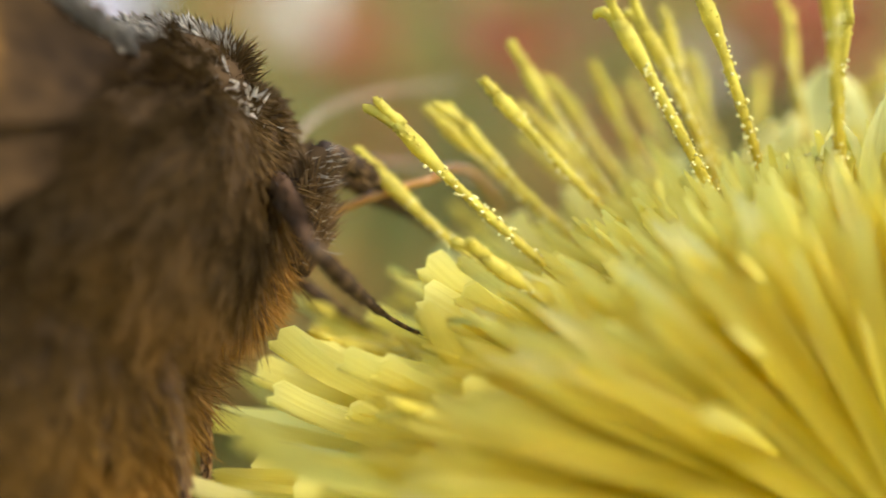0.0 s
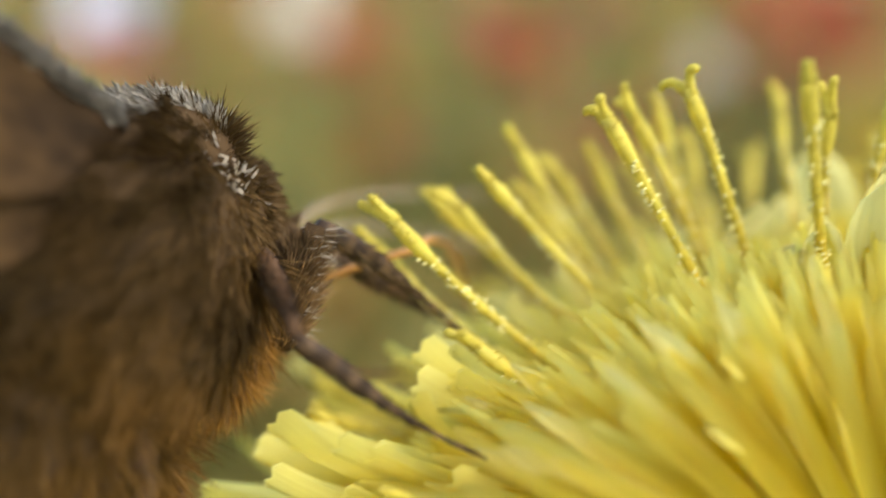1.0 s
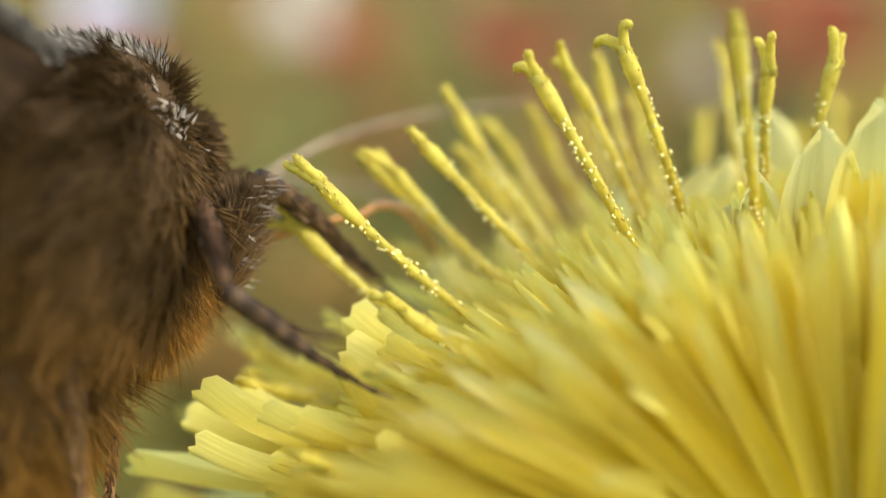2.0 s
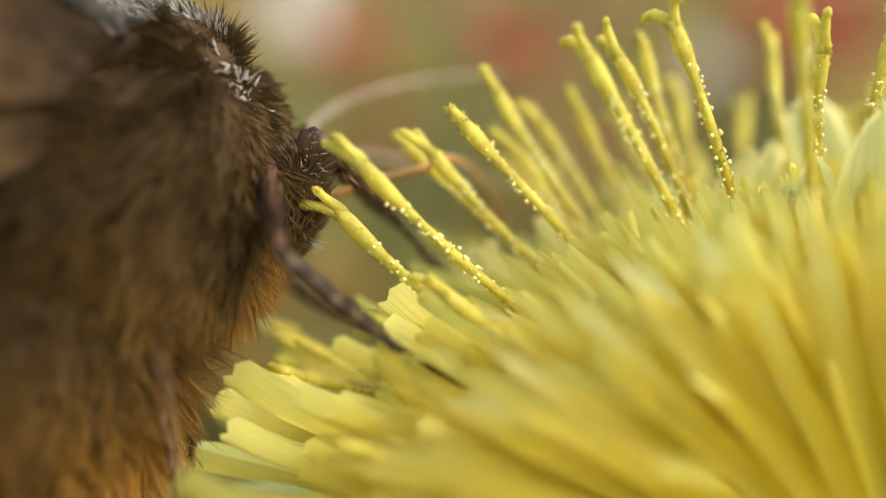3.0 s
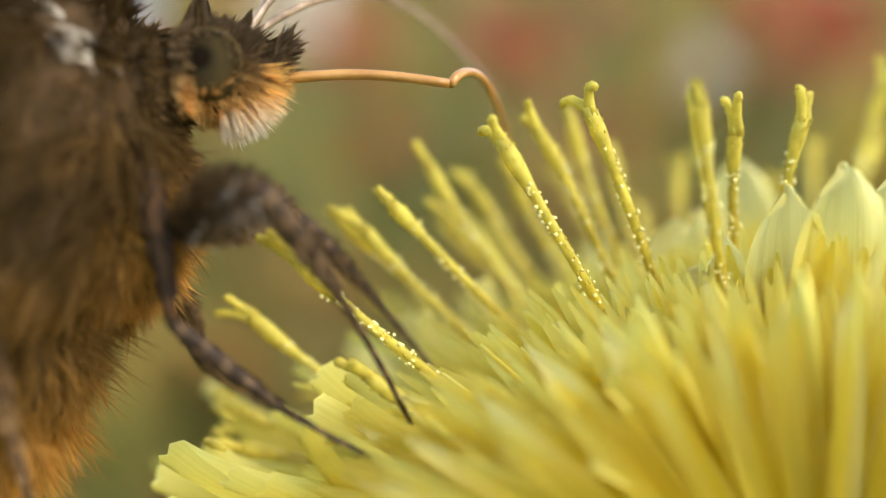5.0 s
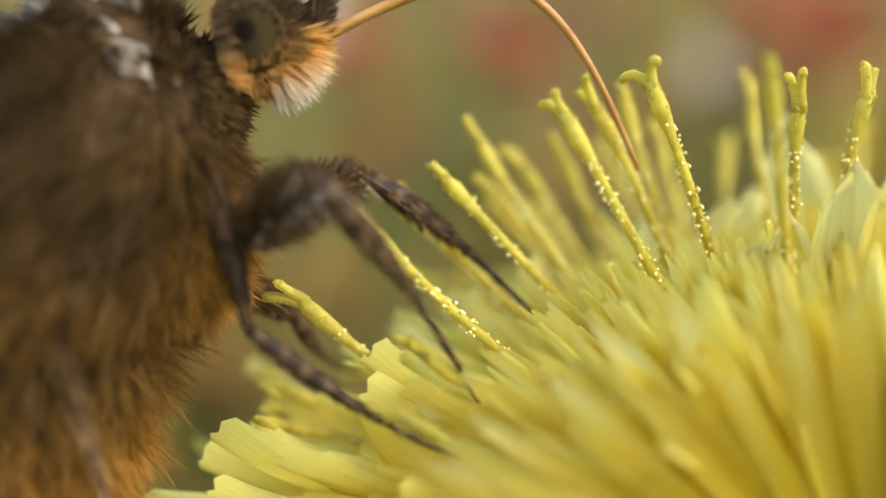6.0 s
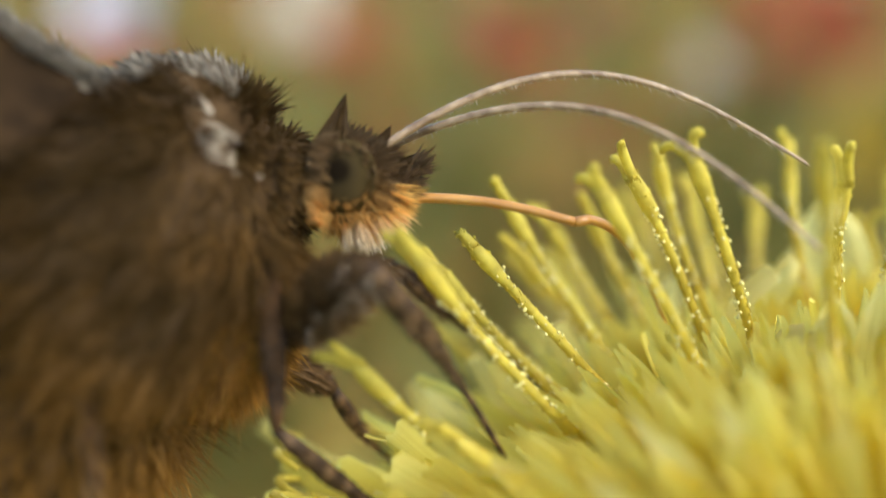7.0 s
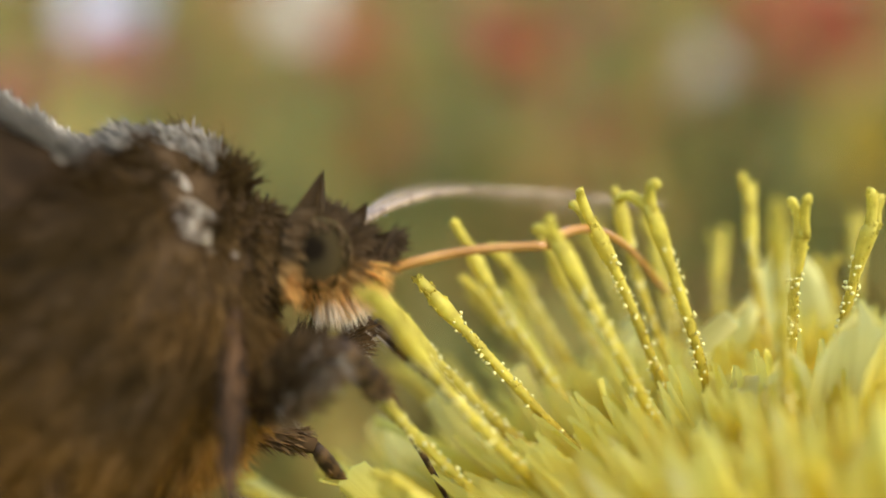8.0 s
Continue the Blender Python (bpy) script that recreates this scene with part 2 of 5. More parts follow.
def leaf_into(verts, faces, root, way, length, width, droop, rng):
    """A leaf blade of three cross rows and a tip."""
    side = way.cross(Vector((rng.uniform(-1, 1), rng.uniform(-1, 1), rng.uniform(-0.6, 0.6))))
    side = side.normalized() if side.length > 1e-4 else Vector((1, 0, 0))
    o = len(verts)
    for k, (t, w) in enumerate(((0.0, 0.25), (0.35, 1.0), (0.7, 0.8))):
        c = root + way * (length * t) + Vector((0, 0, -droop * length * t * t))
        verts += [c - side * width * w * 0.5, c + side * width * w * 0.5]
    verts.append(root + way * length + Vector((0, 0, -droop * length)))
    faces += [(o, o + 1, o + 3, o + 2), (o + 2, o + 3, o + 5, o + 4), (o + 4, o + 5, o + 6)]


def bed_half(d):
    """Half the width of the planted bed, d metres ahead: wavy, wider at the back."""
    return (0.72 if d < 1.0 else min(2.6, 0.72 + 1.5 * (d - 1.0))) * (1 + 0.12 * noise.noise(Vector((d * 2.3, 4.0, 0))))


def build_foliage():
    rng = random.Random(5)
    green = thin_leafy("bed_leaves", [(0.30, (0.08, 0.058, 0.014)), (0.42, (0.21, 0.155, 0.03)), (0.54, (0.37, 0.21, 0.06)), (0.68, (0.52, 0.26, 0.10))],
                       9.0, 0.40, 0.5, 0.3, per_object=False, share=0.25)
    lush = thin_leafy("near_leaves", [(0.34, (0.09, 0.105, 0.03)), (0.45, (0.27, 0.28, 0.075)), (0.54, (0.36, 0.27, 0.06)), (0.65, (0.52, 0.25, 0.09))],
                      36.0, 0.45, 0.5, 0.3, per_object=False, share=0.22)
    for name, count, d0, d1, label in (("bed_foliage", 19000, 0.34, 1.3, "dense olive green leaves of the flower bed, some dry"),
                                       ("far_foliage", 18000, 1.3, 5.0, "dense tall greenery with dry tan stems behind the bed")):
        verts, faces = [], []
        for _ in range(count):
            d = d0 + (d1 - d0) * rng.random() ** 0.8
            x = rng.uniform(-1, 1) * bed_half(d)
            top = 0.42 + 0.11 * d
            z = top * rng.random() ** 0.7 * (0.75 + 0.35 * noise.noise(Vector((x * 6, d * 6, 3))))
            way = Vector((rng.uniform(-0.8, 0.8), rng.uniform(-0.8, 0.8), rng.uniform(0.1, 1.2))).normalized()
            l = rng.uniform(0.02, 0.05) * (1 + 0.5 * d)
            leaf_into(verts, faces, Vector((x, d, z)), way, l, l * rng.uniform(0.16, 0.4), rng.uniform(0, 0.4), rng)
        # stems that carry the leaves up from the soil
        for _ in range(950):
            d = d0 + (d1 - d0) * rng.random()
            x = rng.uniform(-1, 1) * bed_half(d)
            leaf_into(verts, faces, Vector((x, d, 0.0)), Vector((rng.uniform(-0.1, 0.1), rng.uniform(-0.1, 0.1), 1)), 0.42 + 0.06 * d, rng.uniform(0.003, 0.012) * (1 + d), 0.05, rng)
        tagged(link(name, from_lists(name, verts, faces), lush if d1 < 2 else green), label, "foliage", kind="stuff")


def build_grass():
    """The low growth that goes on round the bed, beside and behind the place the flower is seen from."""
    rng = random.Random(15)
    m = thin_leafy("grass_blades", [(0.28, (0.07, 0.085, 0.02)), (0.5, (0.16, 0.17, 0.045)), (0.72, (0.33, 0.27, 0.11))], 6.0, 0.4, 0.5, 0.3, per_object=False, share=0.3)
    verts, faces = [], []
    while len(verts) < 7 * 26000:
        r = 0.28 + 4.2 * rng.random() ** 0.7
        a = rng.uniform(0, 2 * math.pi)
        x, y = r * math.cos(a), r * math.sin(a)
        if y > 0.25 and abs(x) < bed_half(y):
            continue
        way = Vector((rng.uniform(-0.4, 0.4), rng.uniform(-0.4, 0.4), 1)).normalized()
        l = rng.uniform(0.10, 0.26)
        leaf_into(verts, faces, Vector((x, y, -0.01)), way, l, l * rng.uniform(0.03, 0.09), rng.uniform(0, 0.5), rng)
    tagged(link("grass", from_lists("grass", verts, faces), m), "tall green and straw grass round the flower bed", "grass", kind="stuff")


def garden_flower(kind, tip, radius, material, heart, petals, rng, label):
    """A bloom on its stem: petals in two rings round a domed heart, the stem down to the soil."""
    root = new(kind)
    root.matrix_world = Matrix.Translation((tip.x, tip.y, 0.0))
    h = tip.z
    lean = Vector((rng.uniform(-0.3, 0.3), -rng.uniform(0.5, 1.0), rng.uniform(0.5, 1.0))).normalized()
    v, f = tube_lists(bezier((0.01, 0.02, -0.01), (0.0, 0.02, h * 0.4), (0, 0.0, h * 0.8), (0, 0, h), 8), [0.0022] * 8, 6)
    link("stem", from_lists("stem", v, f), M_GREEN, root)
    turn = lean.to_track_quat("Z", "Y").to_matrix().to_4x4()
    bloom_at = Matrix.Translation((0, 0, h)) @ turn
    v, f = ball_lists((0, 0, 0.1 * radius), 0.26 * radius, 6, 12, (1, 1, 0.6))
    hb = link("heart", from_lists("heart", v, f), heart, root)
    hb.matrix_basis = bloom_at
    verts, faces = [], []
    for i in range(5):
        t = i / 4
        w = radius * 0.36 * math.sin(math.pi * (0.16 + 0.74 * t)) * (0.8 if i == 4 else 1)
        x = radius * (0.15 + 0.85 * t)
        z = radius * 0.22 * math.sin(t * 2.4)
        for k in (-1, 0, 1):
            verts.append((x, k * w, z + (0.05 * radius if k else 0)))
    for i in range(4):
        for k in range(2):
            a = i * 3 + k
            faces.append((a, a + 1, a + 4, a + 3))
    me = from_lists("petal", verts, faces)
    for k in range(petals):
        p = link("petal", me, material, root)
        ring = k % 2
        p.matrix_basis = bloom_at @ pose(0, 0, 0.04 * radius * ring, rng.uniform(-12, 12), -8 - 26 * ring + rng.uniform(-8, 8), 360.0 * k / petals + rng.uniform(-6, 6))
    tagged(root, label, "flower", group="flowers of the bed")


def build_bed_flowers():
    rng = random.Random(8)

    def petal_colour(name, a, b):
        return thin_leafy(name, [(0.2, a), (0.8, b)], 80.0, 0.35, 0.55, 0.25)

    red = petal_colour("petals_red", (0.33, 0.075, 0.03), (0.44, 0.12, 0.05))
    pink = petal_colour("petals_pink", (0.34, 0.10, 0.07), (0.44, 0.16, 0.11))
    white = petal_colour("petals_white", (0.66, 0.60, 0.48), (0.80, 0.74, 0.62))
    lilac = petal_colour("petals_lilac", (0.62, 0.63, 0.66), (0.76, 0.77, 0.80))
    gold = petal_colour("petals_gold", (0.50, 0.34, 0.03), (0.60, 0.44, 0.06))
    heart = plain("bloom_heart", [(0.3, (0.25, 0.15, 0.03)), (0.7, (0.5, 0.34, 0.06))], 600.0, 0.7, 0.2, (900.0, 0.5, 0.001))
    # metres as seen from the camera: right, ahead, up
    for x, d, z, r, m, kind, label in (
            (-0.138, 0.50, 0.096, 0.015, lilac, "pale_flower", "pale lilac white daisy bloom on a green stem"),
            (-0.066, 0.52, 0.099, 0.011, white, "white_flower", "cream white bloom on a thin green stem"),
            (-0.134, 0.48, 0.074, 0.013, pink, "pink_flower", "dusky pink bloom in the bed"),
            (-0.048, 0.60, 0.092, 0.016, red, "red_flower", "dull red bloom among olive leaves"),
            (0.030, 0.50, 0.076, 0.015, red, "red_flower", "orange red bloom among olive leaves"),
            (0.085, 0.70, 0.135, 0.012, pink, "pink_flower", "dusky pink bloom on a tall stem"),
            (0.104, 0.49, 0.072, 0.010, white, "white_flower", "cream white daisy bloom facing the sun"),
            (0.178, 0.55, 0.075, 0.017, pink, "pink_flower", "rose pink bloom beside a white daisy"),
            (0.172, 0.50, 0.041, 0.020, gold, "yellow_flower", "golden yellow bloom at the edge of the bed"),
            (0.142, 0.56, 0.114, 0.014, red, "red_flower", "deep red bloom high in the bed"),
            (-0.182, 0.50, 0.058, 0.013, pink, "pink_flower", "rose pink bloom low in the bed"),
            (0.205, 0.50, 0.100, 0.020, red, "red_flower", "large dark red bloom on a thin stem"),
            (0.150, 0.46, 0.078, 0.015, red, "red_flower", "dark red bloom behind a white daisy"),
            (0.235, 0.75, 0.150, 0.020, red, "red_flower", "brick red bloom far back in the bed")):
        garden_flower(kind, VIEW @ Vector((x, d, z)), r * 1.35, m, heart, 16, rng, label)
    # smaller blooms scattered through the bed
    small = ((red, "red_flower", "small brick red bloom deep in the bed"), (pink, "pink_flower", "small rose bloom deep in the bed"), (red, "red_flower", "small dull red bloom deep in the bed"),
             (pink, "pink_flower", "small dusky rose bloom deep in the bed"))
    for k in range(46):
        d = 0.55 + 0.5 * ((k * 0.618) % 1.0)
        x = d * (-0.34 + 0.70 * ((k * 0.7549 + 0.2) % 1.0))
        z = d * (-0.02 + 0.22 * ((k * 0.5698 + 0.4) % 1.0))
        m, kind, label = small[(k * 7) % 10 % 4]
        garden_flower(kind, VIEW @ Vector((x, d, z)), 0.011 + 0.007 * ((k * 0.31) % 1.0), m, heart, 12, rng, label)


# ---- the yellow flower ----
HEART = Vector((8.6, 27.0, -8.0))           # middle of the flower head from the camera at rest, millimetres


def ligule_mesh(length, width, rise, fall, cup, hood, rng, relief=1.0, foot=0.34, taper=0.74):
    """A strap-shaped petal: ribbed, hollow across, its round toothed tip hooded; grows along +x, up +z."""
    rows, cols = 18, 11
    verts, faces, uvs = [], [], []
    teeth = [rng.uniform(0.0, 0.6) for _ in range(5)]
    ang, x, z = radians(rise), 0.0, 0.0
    step = length / (rows - 1)
    sway, wave, ph = rng.uniform(-0.5, 0.5) * min(1.0, length / 8), rng.uniform(0.02, 0.09) * relief, rng.uniform(0, 6.28)
    for i in range(rows):
        t = i / (rows - 1)
        w = width * 0.5 * (foot + (1 - foot) * min(1.0, t / 0.68) ** 1.3) * (1.0 if t < taper else max(0.16, math.sqrt(max(0.0, 1 - ((t - taper) / (1.003 - taper)) ** 2))) if taper > 0.6 else max(0.06, 1 - ((t - taper) / (1 - taper)) ** 2.2))
        for k in range(cols):
            u = k / (cols - 1) * 2 - 1
            groove = 0.075 * relief * width * math.cos(u * math.pi * 5) * (1 - 0.4 * t)
            lift = cup * width * (u * u - 0.4) * (0.7 + 0.7 * max(0.0, t - 0.5))
            lift += wave * width * math.sin(t * 11 + ph + u * 2.0) * abs(u)
            back = 0.0
            if i == rows - 1:
                tooth = abs(((u + 1) / 2 * 5) % 1 - 0.5) * 2
                back = (0.1 + teeth[min(4, int((u + 1) / 2 * 5))] * 0.35) * tooth * step
            px = x - back * math.cos(ang) - (lift + groove) * math.sin(ang)
            pz = z - back * math.sin(ang) + (lift + groove) * math.cos(ang)
            verts.append((px * MM, (u * w + sway * t * t) * MM, pz * MM))
            uvs.append((t, (u + 1) / 2))
        ang += radians(fall - rise) / (rows - 1) + (radians(hood) / 5 if t > 0.68 else 0.0)
        x += step * math.cos(ang)
        z += step * math.sin(ang)
    for i in range(rows - 1):
        for k in range(cols - 1):
            a = i * cols + k
            faces.append((a, a + 1, a + cols + 1, a + cols))
    return from_lists("ligule", verts, faces, True, uvs)


def fan_reach(fan):
    """How far the head reaches from its heart, millimetres, by the angle at which a strap stands up from the low side under the moth."""
    steps = ((-10, 13.2), (15, 12.6), (30, 10.9), (44, 10.1), (62, 9.3), (78, 8.9), (95, 9.3), (200, 9.8))
    for (a0, r0), (a1, r1) in zip(steps, steps[1:]):
        if fan <= a1:
            return r0 + (r1 - r0) * (fan - a0) / (a1 - a0)
    return steps[-1][1]


def fan_pose(fan, lean, turn, start, out=0.0):
    """A strap's place: it stands at the fan angle, leans towards the open side of the head and shows its face there, rooted so far out on the disc."""
    a, b = radians(fan), radians(lean)
    way = Vector((-math.cos(a) * math.cos(b), -math.sin(b), math.sin(a) * math.cos(b)))
    face = Vector((0, -1, 0)) - way * -way.y
    face.normalize()
    side = face.cross(way)
    m = Matrix((way, side, face)).transposed().to_4x4()
    return Matrix.Translation((way * start + Vector((0, -out, -0.12 * out))) * MM) @ m @ pose(0, 0, 0, turn, 0, 0)


def style_meshes(length, left, right, curl, grains, bow, rng):
    """Anther tube, the rough style above it and its forked stigma along +z, and the pollen that clings to it."""
    n = 30
    line = bezier((0, 0, 0), (bow * 0.4, rng.uniform(-0.6, 0.6), length * 0.35), (bow, rng.uniform(-0.6, 0.6), length * 0.72), (0, 0, length), n)
    closed = abs(left) < 12 and abs(right) < 16
    rad = []
    for i in range(n):
        t = i / (n - 1)
        if t < 0.62:
            r = 0.10 + 0.085 * math.sin(math.pi * min(1.0, 0.25 + t / 0.83))
        elif t < 0.86:
            r = 0.10
        else:
            k = (t - 0.86) / 0.14
            r = 0.10 + 0.085 * math.sin(min(1.0, k) * 2.6) - (0.08 * max(0.0, k - 0.7) / 0.3 if closed else 0.02 * k)
        rad.append(r * (1 + 0.10 * rng.uniform(-1, 1)))
    body = tube_lists(line, rad, 9)
    arms = []
    for s, lean in ((-1, left), (1, right)):
        a = radians(lean * 0.85)
        l = rng.uniform(0.45, 0.72) * (1.0 + 0.9 * max(0.0, curl - 0.6)) if not closed else 0.2
        tip = Vector((math.sin(a), rng.uniform(-0.25, 0.25), math.cos(a) + 0.15)) * l
        end = tip + Vector((s * curl * 0.35, 0, -abs(curl) * 0.55))
        pts = [line[-1] + p for p in bezier((s * 0.04, 0, -0.18), tip * 0.4 + Vector((0, 0, 0.14)), tip * 0.9 + Vector((0, 0, 0.05)), end, 9)]
        arms.append(tube_lists(pts, [r * (1 + 0.15 * rng.uniform(-1, 1)) for r in (0.12, 0.115, 0.108, 0.102, 0.10, 0.098, 0.094, 0.082, 0.05)], 7))
    rough = []
    for _ in range(170):
        t = 1 - 0.5 * rng.random()
        i = t * (n - 1)
        j = min(n - 2, int(i))
        a = rng.uniform(0, 2 * math.pi)
        c = line[j].lerp(line[j + 1], i - j) + Vector((math.cos(a), math.sin(a), 0)) * rad[j] * 0.98
        rough.append(ball_lists(c, rng.uniform(0.016, 0.040), 2, 4, (1, 1, 1.3)))
    for av, _ in arms:
        for _ in range(34):
            rough.append(ball_lists(av[rng.randrange(len(av))], rng.uniform(0.016, 0.03), 2, 4))
    v, f = joined(body, *arms, *rough)
    style = from_lists("style", scaled(v), f)
    bits = []
    for _ in range(grains):
        t = 0.90 - 0.42 * rng.random() ** 1.1
        i = t * (n - 1)
        j = min(n - 2, int(i))
        c = line[j].lerp(line[j + 1], i - j)
        a = rng.uniform(0, 2 * math.pi)
        r = rad[j] + rng.uniform(0.0, 0.055)
        bits.append(ball_lists(c + Vector((math.cos(a) * r, math.sin(a) * r, 0)), rng.uniform(0.026, 0.052), 3, 5))
    pv, pf = joined(*bits)
    return style, from_lists("pollen", scaled(pv), pf)


def build_flower():
    rng = random.Random(21)
    root = new("yellow_flower")
    root.matrix_world = VIEW @ Matrix.Translation(HEART * MM)
    # receptacle and green bracts under the head
    v, f = ball_lists((0, 0, -1.0), 2.6, 8, 16, (1, 1, 0.75))
    link("receptacle", from_lists("receptacle", scaled(v), f), M_GREEN, root)
    for k in range(18):
        a = 360.0 * k / 18
        pts = bezier((1.2, 0, -3.2), (2.6, 0, -2.6), (3.4, 0, -1.2), (4.2 + rng.uniform(-0.3, 0.5), 0, 0.2), 7)
        bv, bf = tube_lists(pts, [0.5, 0.6, 0.6, 0.55, 0.42, 0.28, 0.06], 8, 1.0)
        b = link("bract", from_lists("bract", scaled(bv), bf), M_GREEN, root)
        b.matrix_basis = pose(0, 0, 0, 0, 0, a)
    down = (VIEW.inverted().to_3x3() @ Vector((0, 0, -1))).normalized()
    low = EYE_HEIGHT / MM - 3.0
    sv, sf = tube_lists(bezier(down * 2.0, down * low * 0.3 + Vector((3, 2, 0)), down * low * 0.7 + Vector((-4, 3, 0)), down * low, 14), [1.1 + 0.05 * i for i in range(14)], 12)
    link("stem", from_lists("stem", scaled(sv), sf), M_GREEN, root)

    # strap petals: whorls from flat outer ones to short upright inner ones
    whorls = ((-18.0, 10.8, 1.6, 22), (-8.0, 11.6, 1.5, 34), (2.0, 12.6, 1.4, 38), (10.0, 12.6, 1.25, 40), (19.0, 11.6, 0.95, 40), (30.0, 10.9, 0.6, 44),
              (41.0, 10.4, 0.52, 40), (50.0, 10.1, 0.5, 34), (59.0, 9.8, 0.5, 26), (68.0, 9.5, 0.5, 15), (76.0, 9.2, 0.5, 9), (84.0, 9.0, 0.5, 5))
    for w, (el, length, width, count) in enumerate(whorls):
        low = el < 26
        meshes = [ligule_mesh(length * rng.uniform(0.78, 1.08), width * rng.uniform(0.7, 1.2), el + rng.uniform(2, 14), el - rng.uniform(0, 14), rng.uniform(0.2, 0.5),
                              rng.choice((-25, 15, 35, 50)) * rng.uniform(0.4, 0.9) if low else rng.uniform(-18, 26), rng, 0.4 if low else 1.0, 0.34, 0.45 if low else 0.74) for _ in range(9)]
        for k in range(count):
            a = 360.0 * (k + 0.5 * (w % 2) + rng.uniform(-0.3, 0.3)) / count
            if el < 72 and -142 < (a + 180) % 360 - 180 < 40:
                continue
            r = 2.3 * math.cos(radians(el)) * MM
            ob = link("ligule", meshes[(k * 4 + w) % 9], M_PALE_LIGULE if low and (k * 7 + w) % 5 < 2 else M_LIGULE, root)
            ob.matrix_basis = pose(r * math.cos(radians(a)), r * math.sin(radians(a)), -0.2 * MM, rng.uniform(-25, 25) if low else rng.uniform(-55, 55), rng.uniform(-6, 6), a)

    # a few broad ribbed petals that curl in over the middle
    for az, el, length, width, hood in ((150, 76, 9.4, 1.5, 75), (115, 82, 9.4, 1.2, 60), (75, 85, 10.4, 2.1, 22), (60, 83, 9.8, 1.7, 35), (150, 58, 9.7, 1.2, 60), (185, 40, 10.2, 1.3, 25), (165, 30, 11.0, 1.5, 30)):
        ob = link("ligule", ligule_mesh(length, width, el + 4, el - 8, 0.35, hood, rng), M_PALE_LIGULE, root)
        ob.matrix_basis = pose(0.8 * math.cos(radians(az)) * MM, 0.8 * math.sin(radians(az)) * MM, 0, rng.uniform(-15, 15), 0, az)

    # broad ribbed straps that stand out over the top of the head, some hooded at the tip
    for fan, lean, out, length, width, hood in ((85, 10, 2.4, 9.9, 1.7, 30), (93, 12, 2.6, 10.3, 1.9, 20), (77, 9, 2.0, 9.2, 1.1, 35), (71, 6, 1.2, 9.5, 1.15, 110), (66, 7, 1.6, 8.9, 0.9, 90), (100, 8, 2.0, 10.2, 1.5, 25)):
        ob = link("ligule", ligule_mesh(length - 1.0, width, 5, -6, 0.38, hood, rng), M_PALE_LIGULE, root)
        ob.matrix_basis = fan_pose(fan, lean, rng.uniform(-14, 14), 1.0, out)

    # the broad boat-shaped outer petals that spread beneath the moth: bearing, elevation, reach, width, hood
    for az, el, reach, width, hood in ((-172, 15, 14.4, 1.25, 45), (-167, 12, 13.5, 1.2, 30), (-170, 10, 14.3, 1.25, 25), (-173, 7, 15.3, 1.3, 20), (-166, 8, 14.2, 1.35, 30), (-178, 21, 12.3, 0.9, 30),
                                       (-170, 24, 12.0, 1.35, 20), (-172, 28, 11.3, 1.6, 15), (-174, 36, 10.6, 1.1, 45), (-164, 21, 11.9, 1.3, 20), (-163, 18, 12.5, 1.3, 30), (-165, 15, 13.2, 1.2, 35),
                                       (-167, 43, 8.9, 0.9, 70), (179, 45, 10.0, 0.9, 40), (-162, 11, 12.7, 1.35, 20), (-157, 15, 11.5, 1.2, 20), (-158, 6, 13.0, 1.4, 25), (-152, 10, 11.8, 1.2, 25),
                                       (-176, 12, 13.6, 1.3, 35), (178, 16, 13.4, 1.2, 40), (-160, 2, 13.6, 1.4, 20), (-168, 3, 14.2, 1.4, 25), (-150, 4, 12.2, 1.3, 20)):
        ob = link("ligule", ligule_mesh(reach - 2.0, width * rng.uniform(0.95, 1.25), el + rng.uniform(3, 9), el - rng.uniform(3, 9), rng.uniform(0.3, 0.55), hood * rng.uniform(0.4, 1.0), rng, 0.22, 0.34, 0.42), M_CREAM_LIGULE if el < 30 else M_PALE_LIGULE, root)
        r = 2.0 * math.cos(radians(el)) * MM
        ob.matrix_basis = pose(r * math.cos(radians(az)), r * math.sin(radians(az)), 2.0 * math.sin(radians(el)) * MM, rng.uniform(-32, 14), 0, az + rng.uniform(-3, 3))

    # long smooth straps that stand up side by side and fan out from the heart, overlapping like shingles
    for out, lean, count in ((4.6, 19, 50), (4.0, 19, 60), (3.2, 17, 62), (2.3, 15, 58), (1.2, 11, 50)):
        meshes = [ligule_mesh(1.0, rng.uniform(0.032, 0.060), rng.uniform(0, 4), -rng.uniform(0, 5), rng.uniform(0.1, 0.3), rng.uniform(-8, 8), rng, 0.4, 0.92) for _ in range(8)]
        for k in range(count):
            fan = 3 * out + (186 - 3 * out) * (k + rng.uniform(-0.4, 0.4)) / count
            length = fan_reach(fan) * rng.uniform(0.84, 0.98) - 1.0
            ob = link("ligule", meshes[(k * 3) % 8], M_PALE_LIGULE if k % 6 == 0 else M_LIGULE, root)
            m = fan_pose(fan, lean + rng.uniform(-3, 3), rng.uniform(-12, 12), 1.0, out)
            ob.matrix_basis = m @ Matrix.Diagonal((length, 8.5 + 0.2 * length, 8.5, 1))

    # the many narrow florets packed between and behind them
    verts, faces, uvs = [], [], []
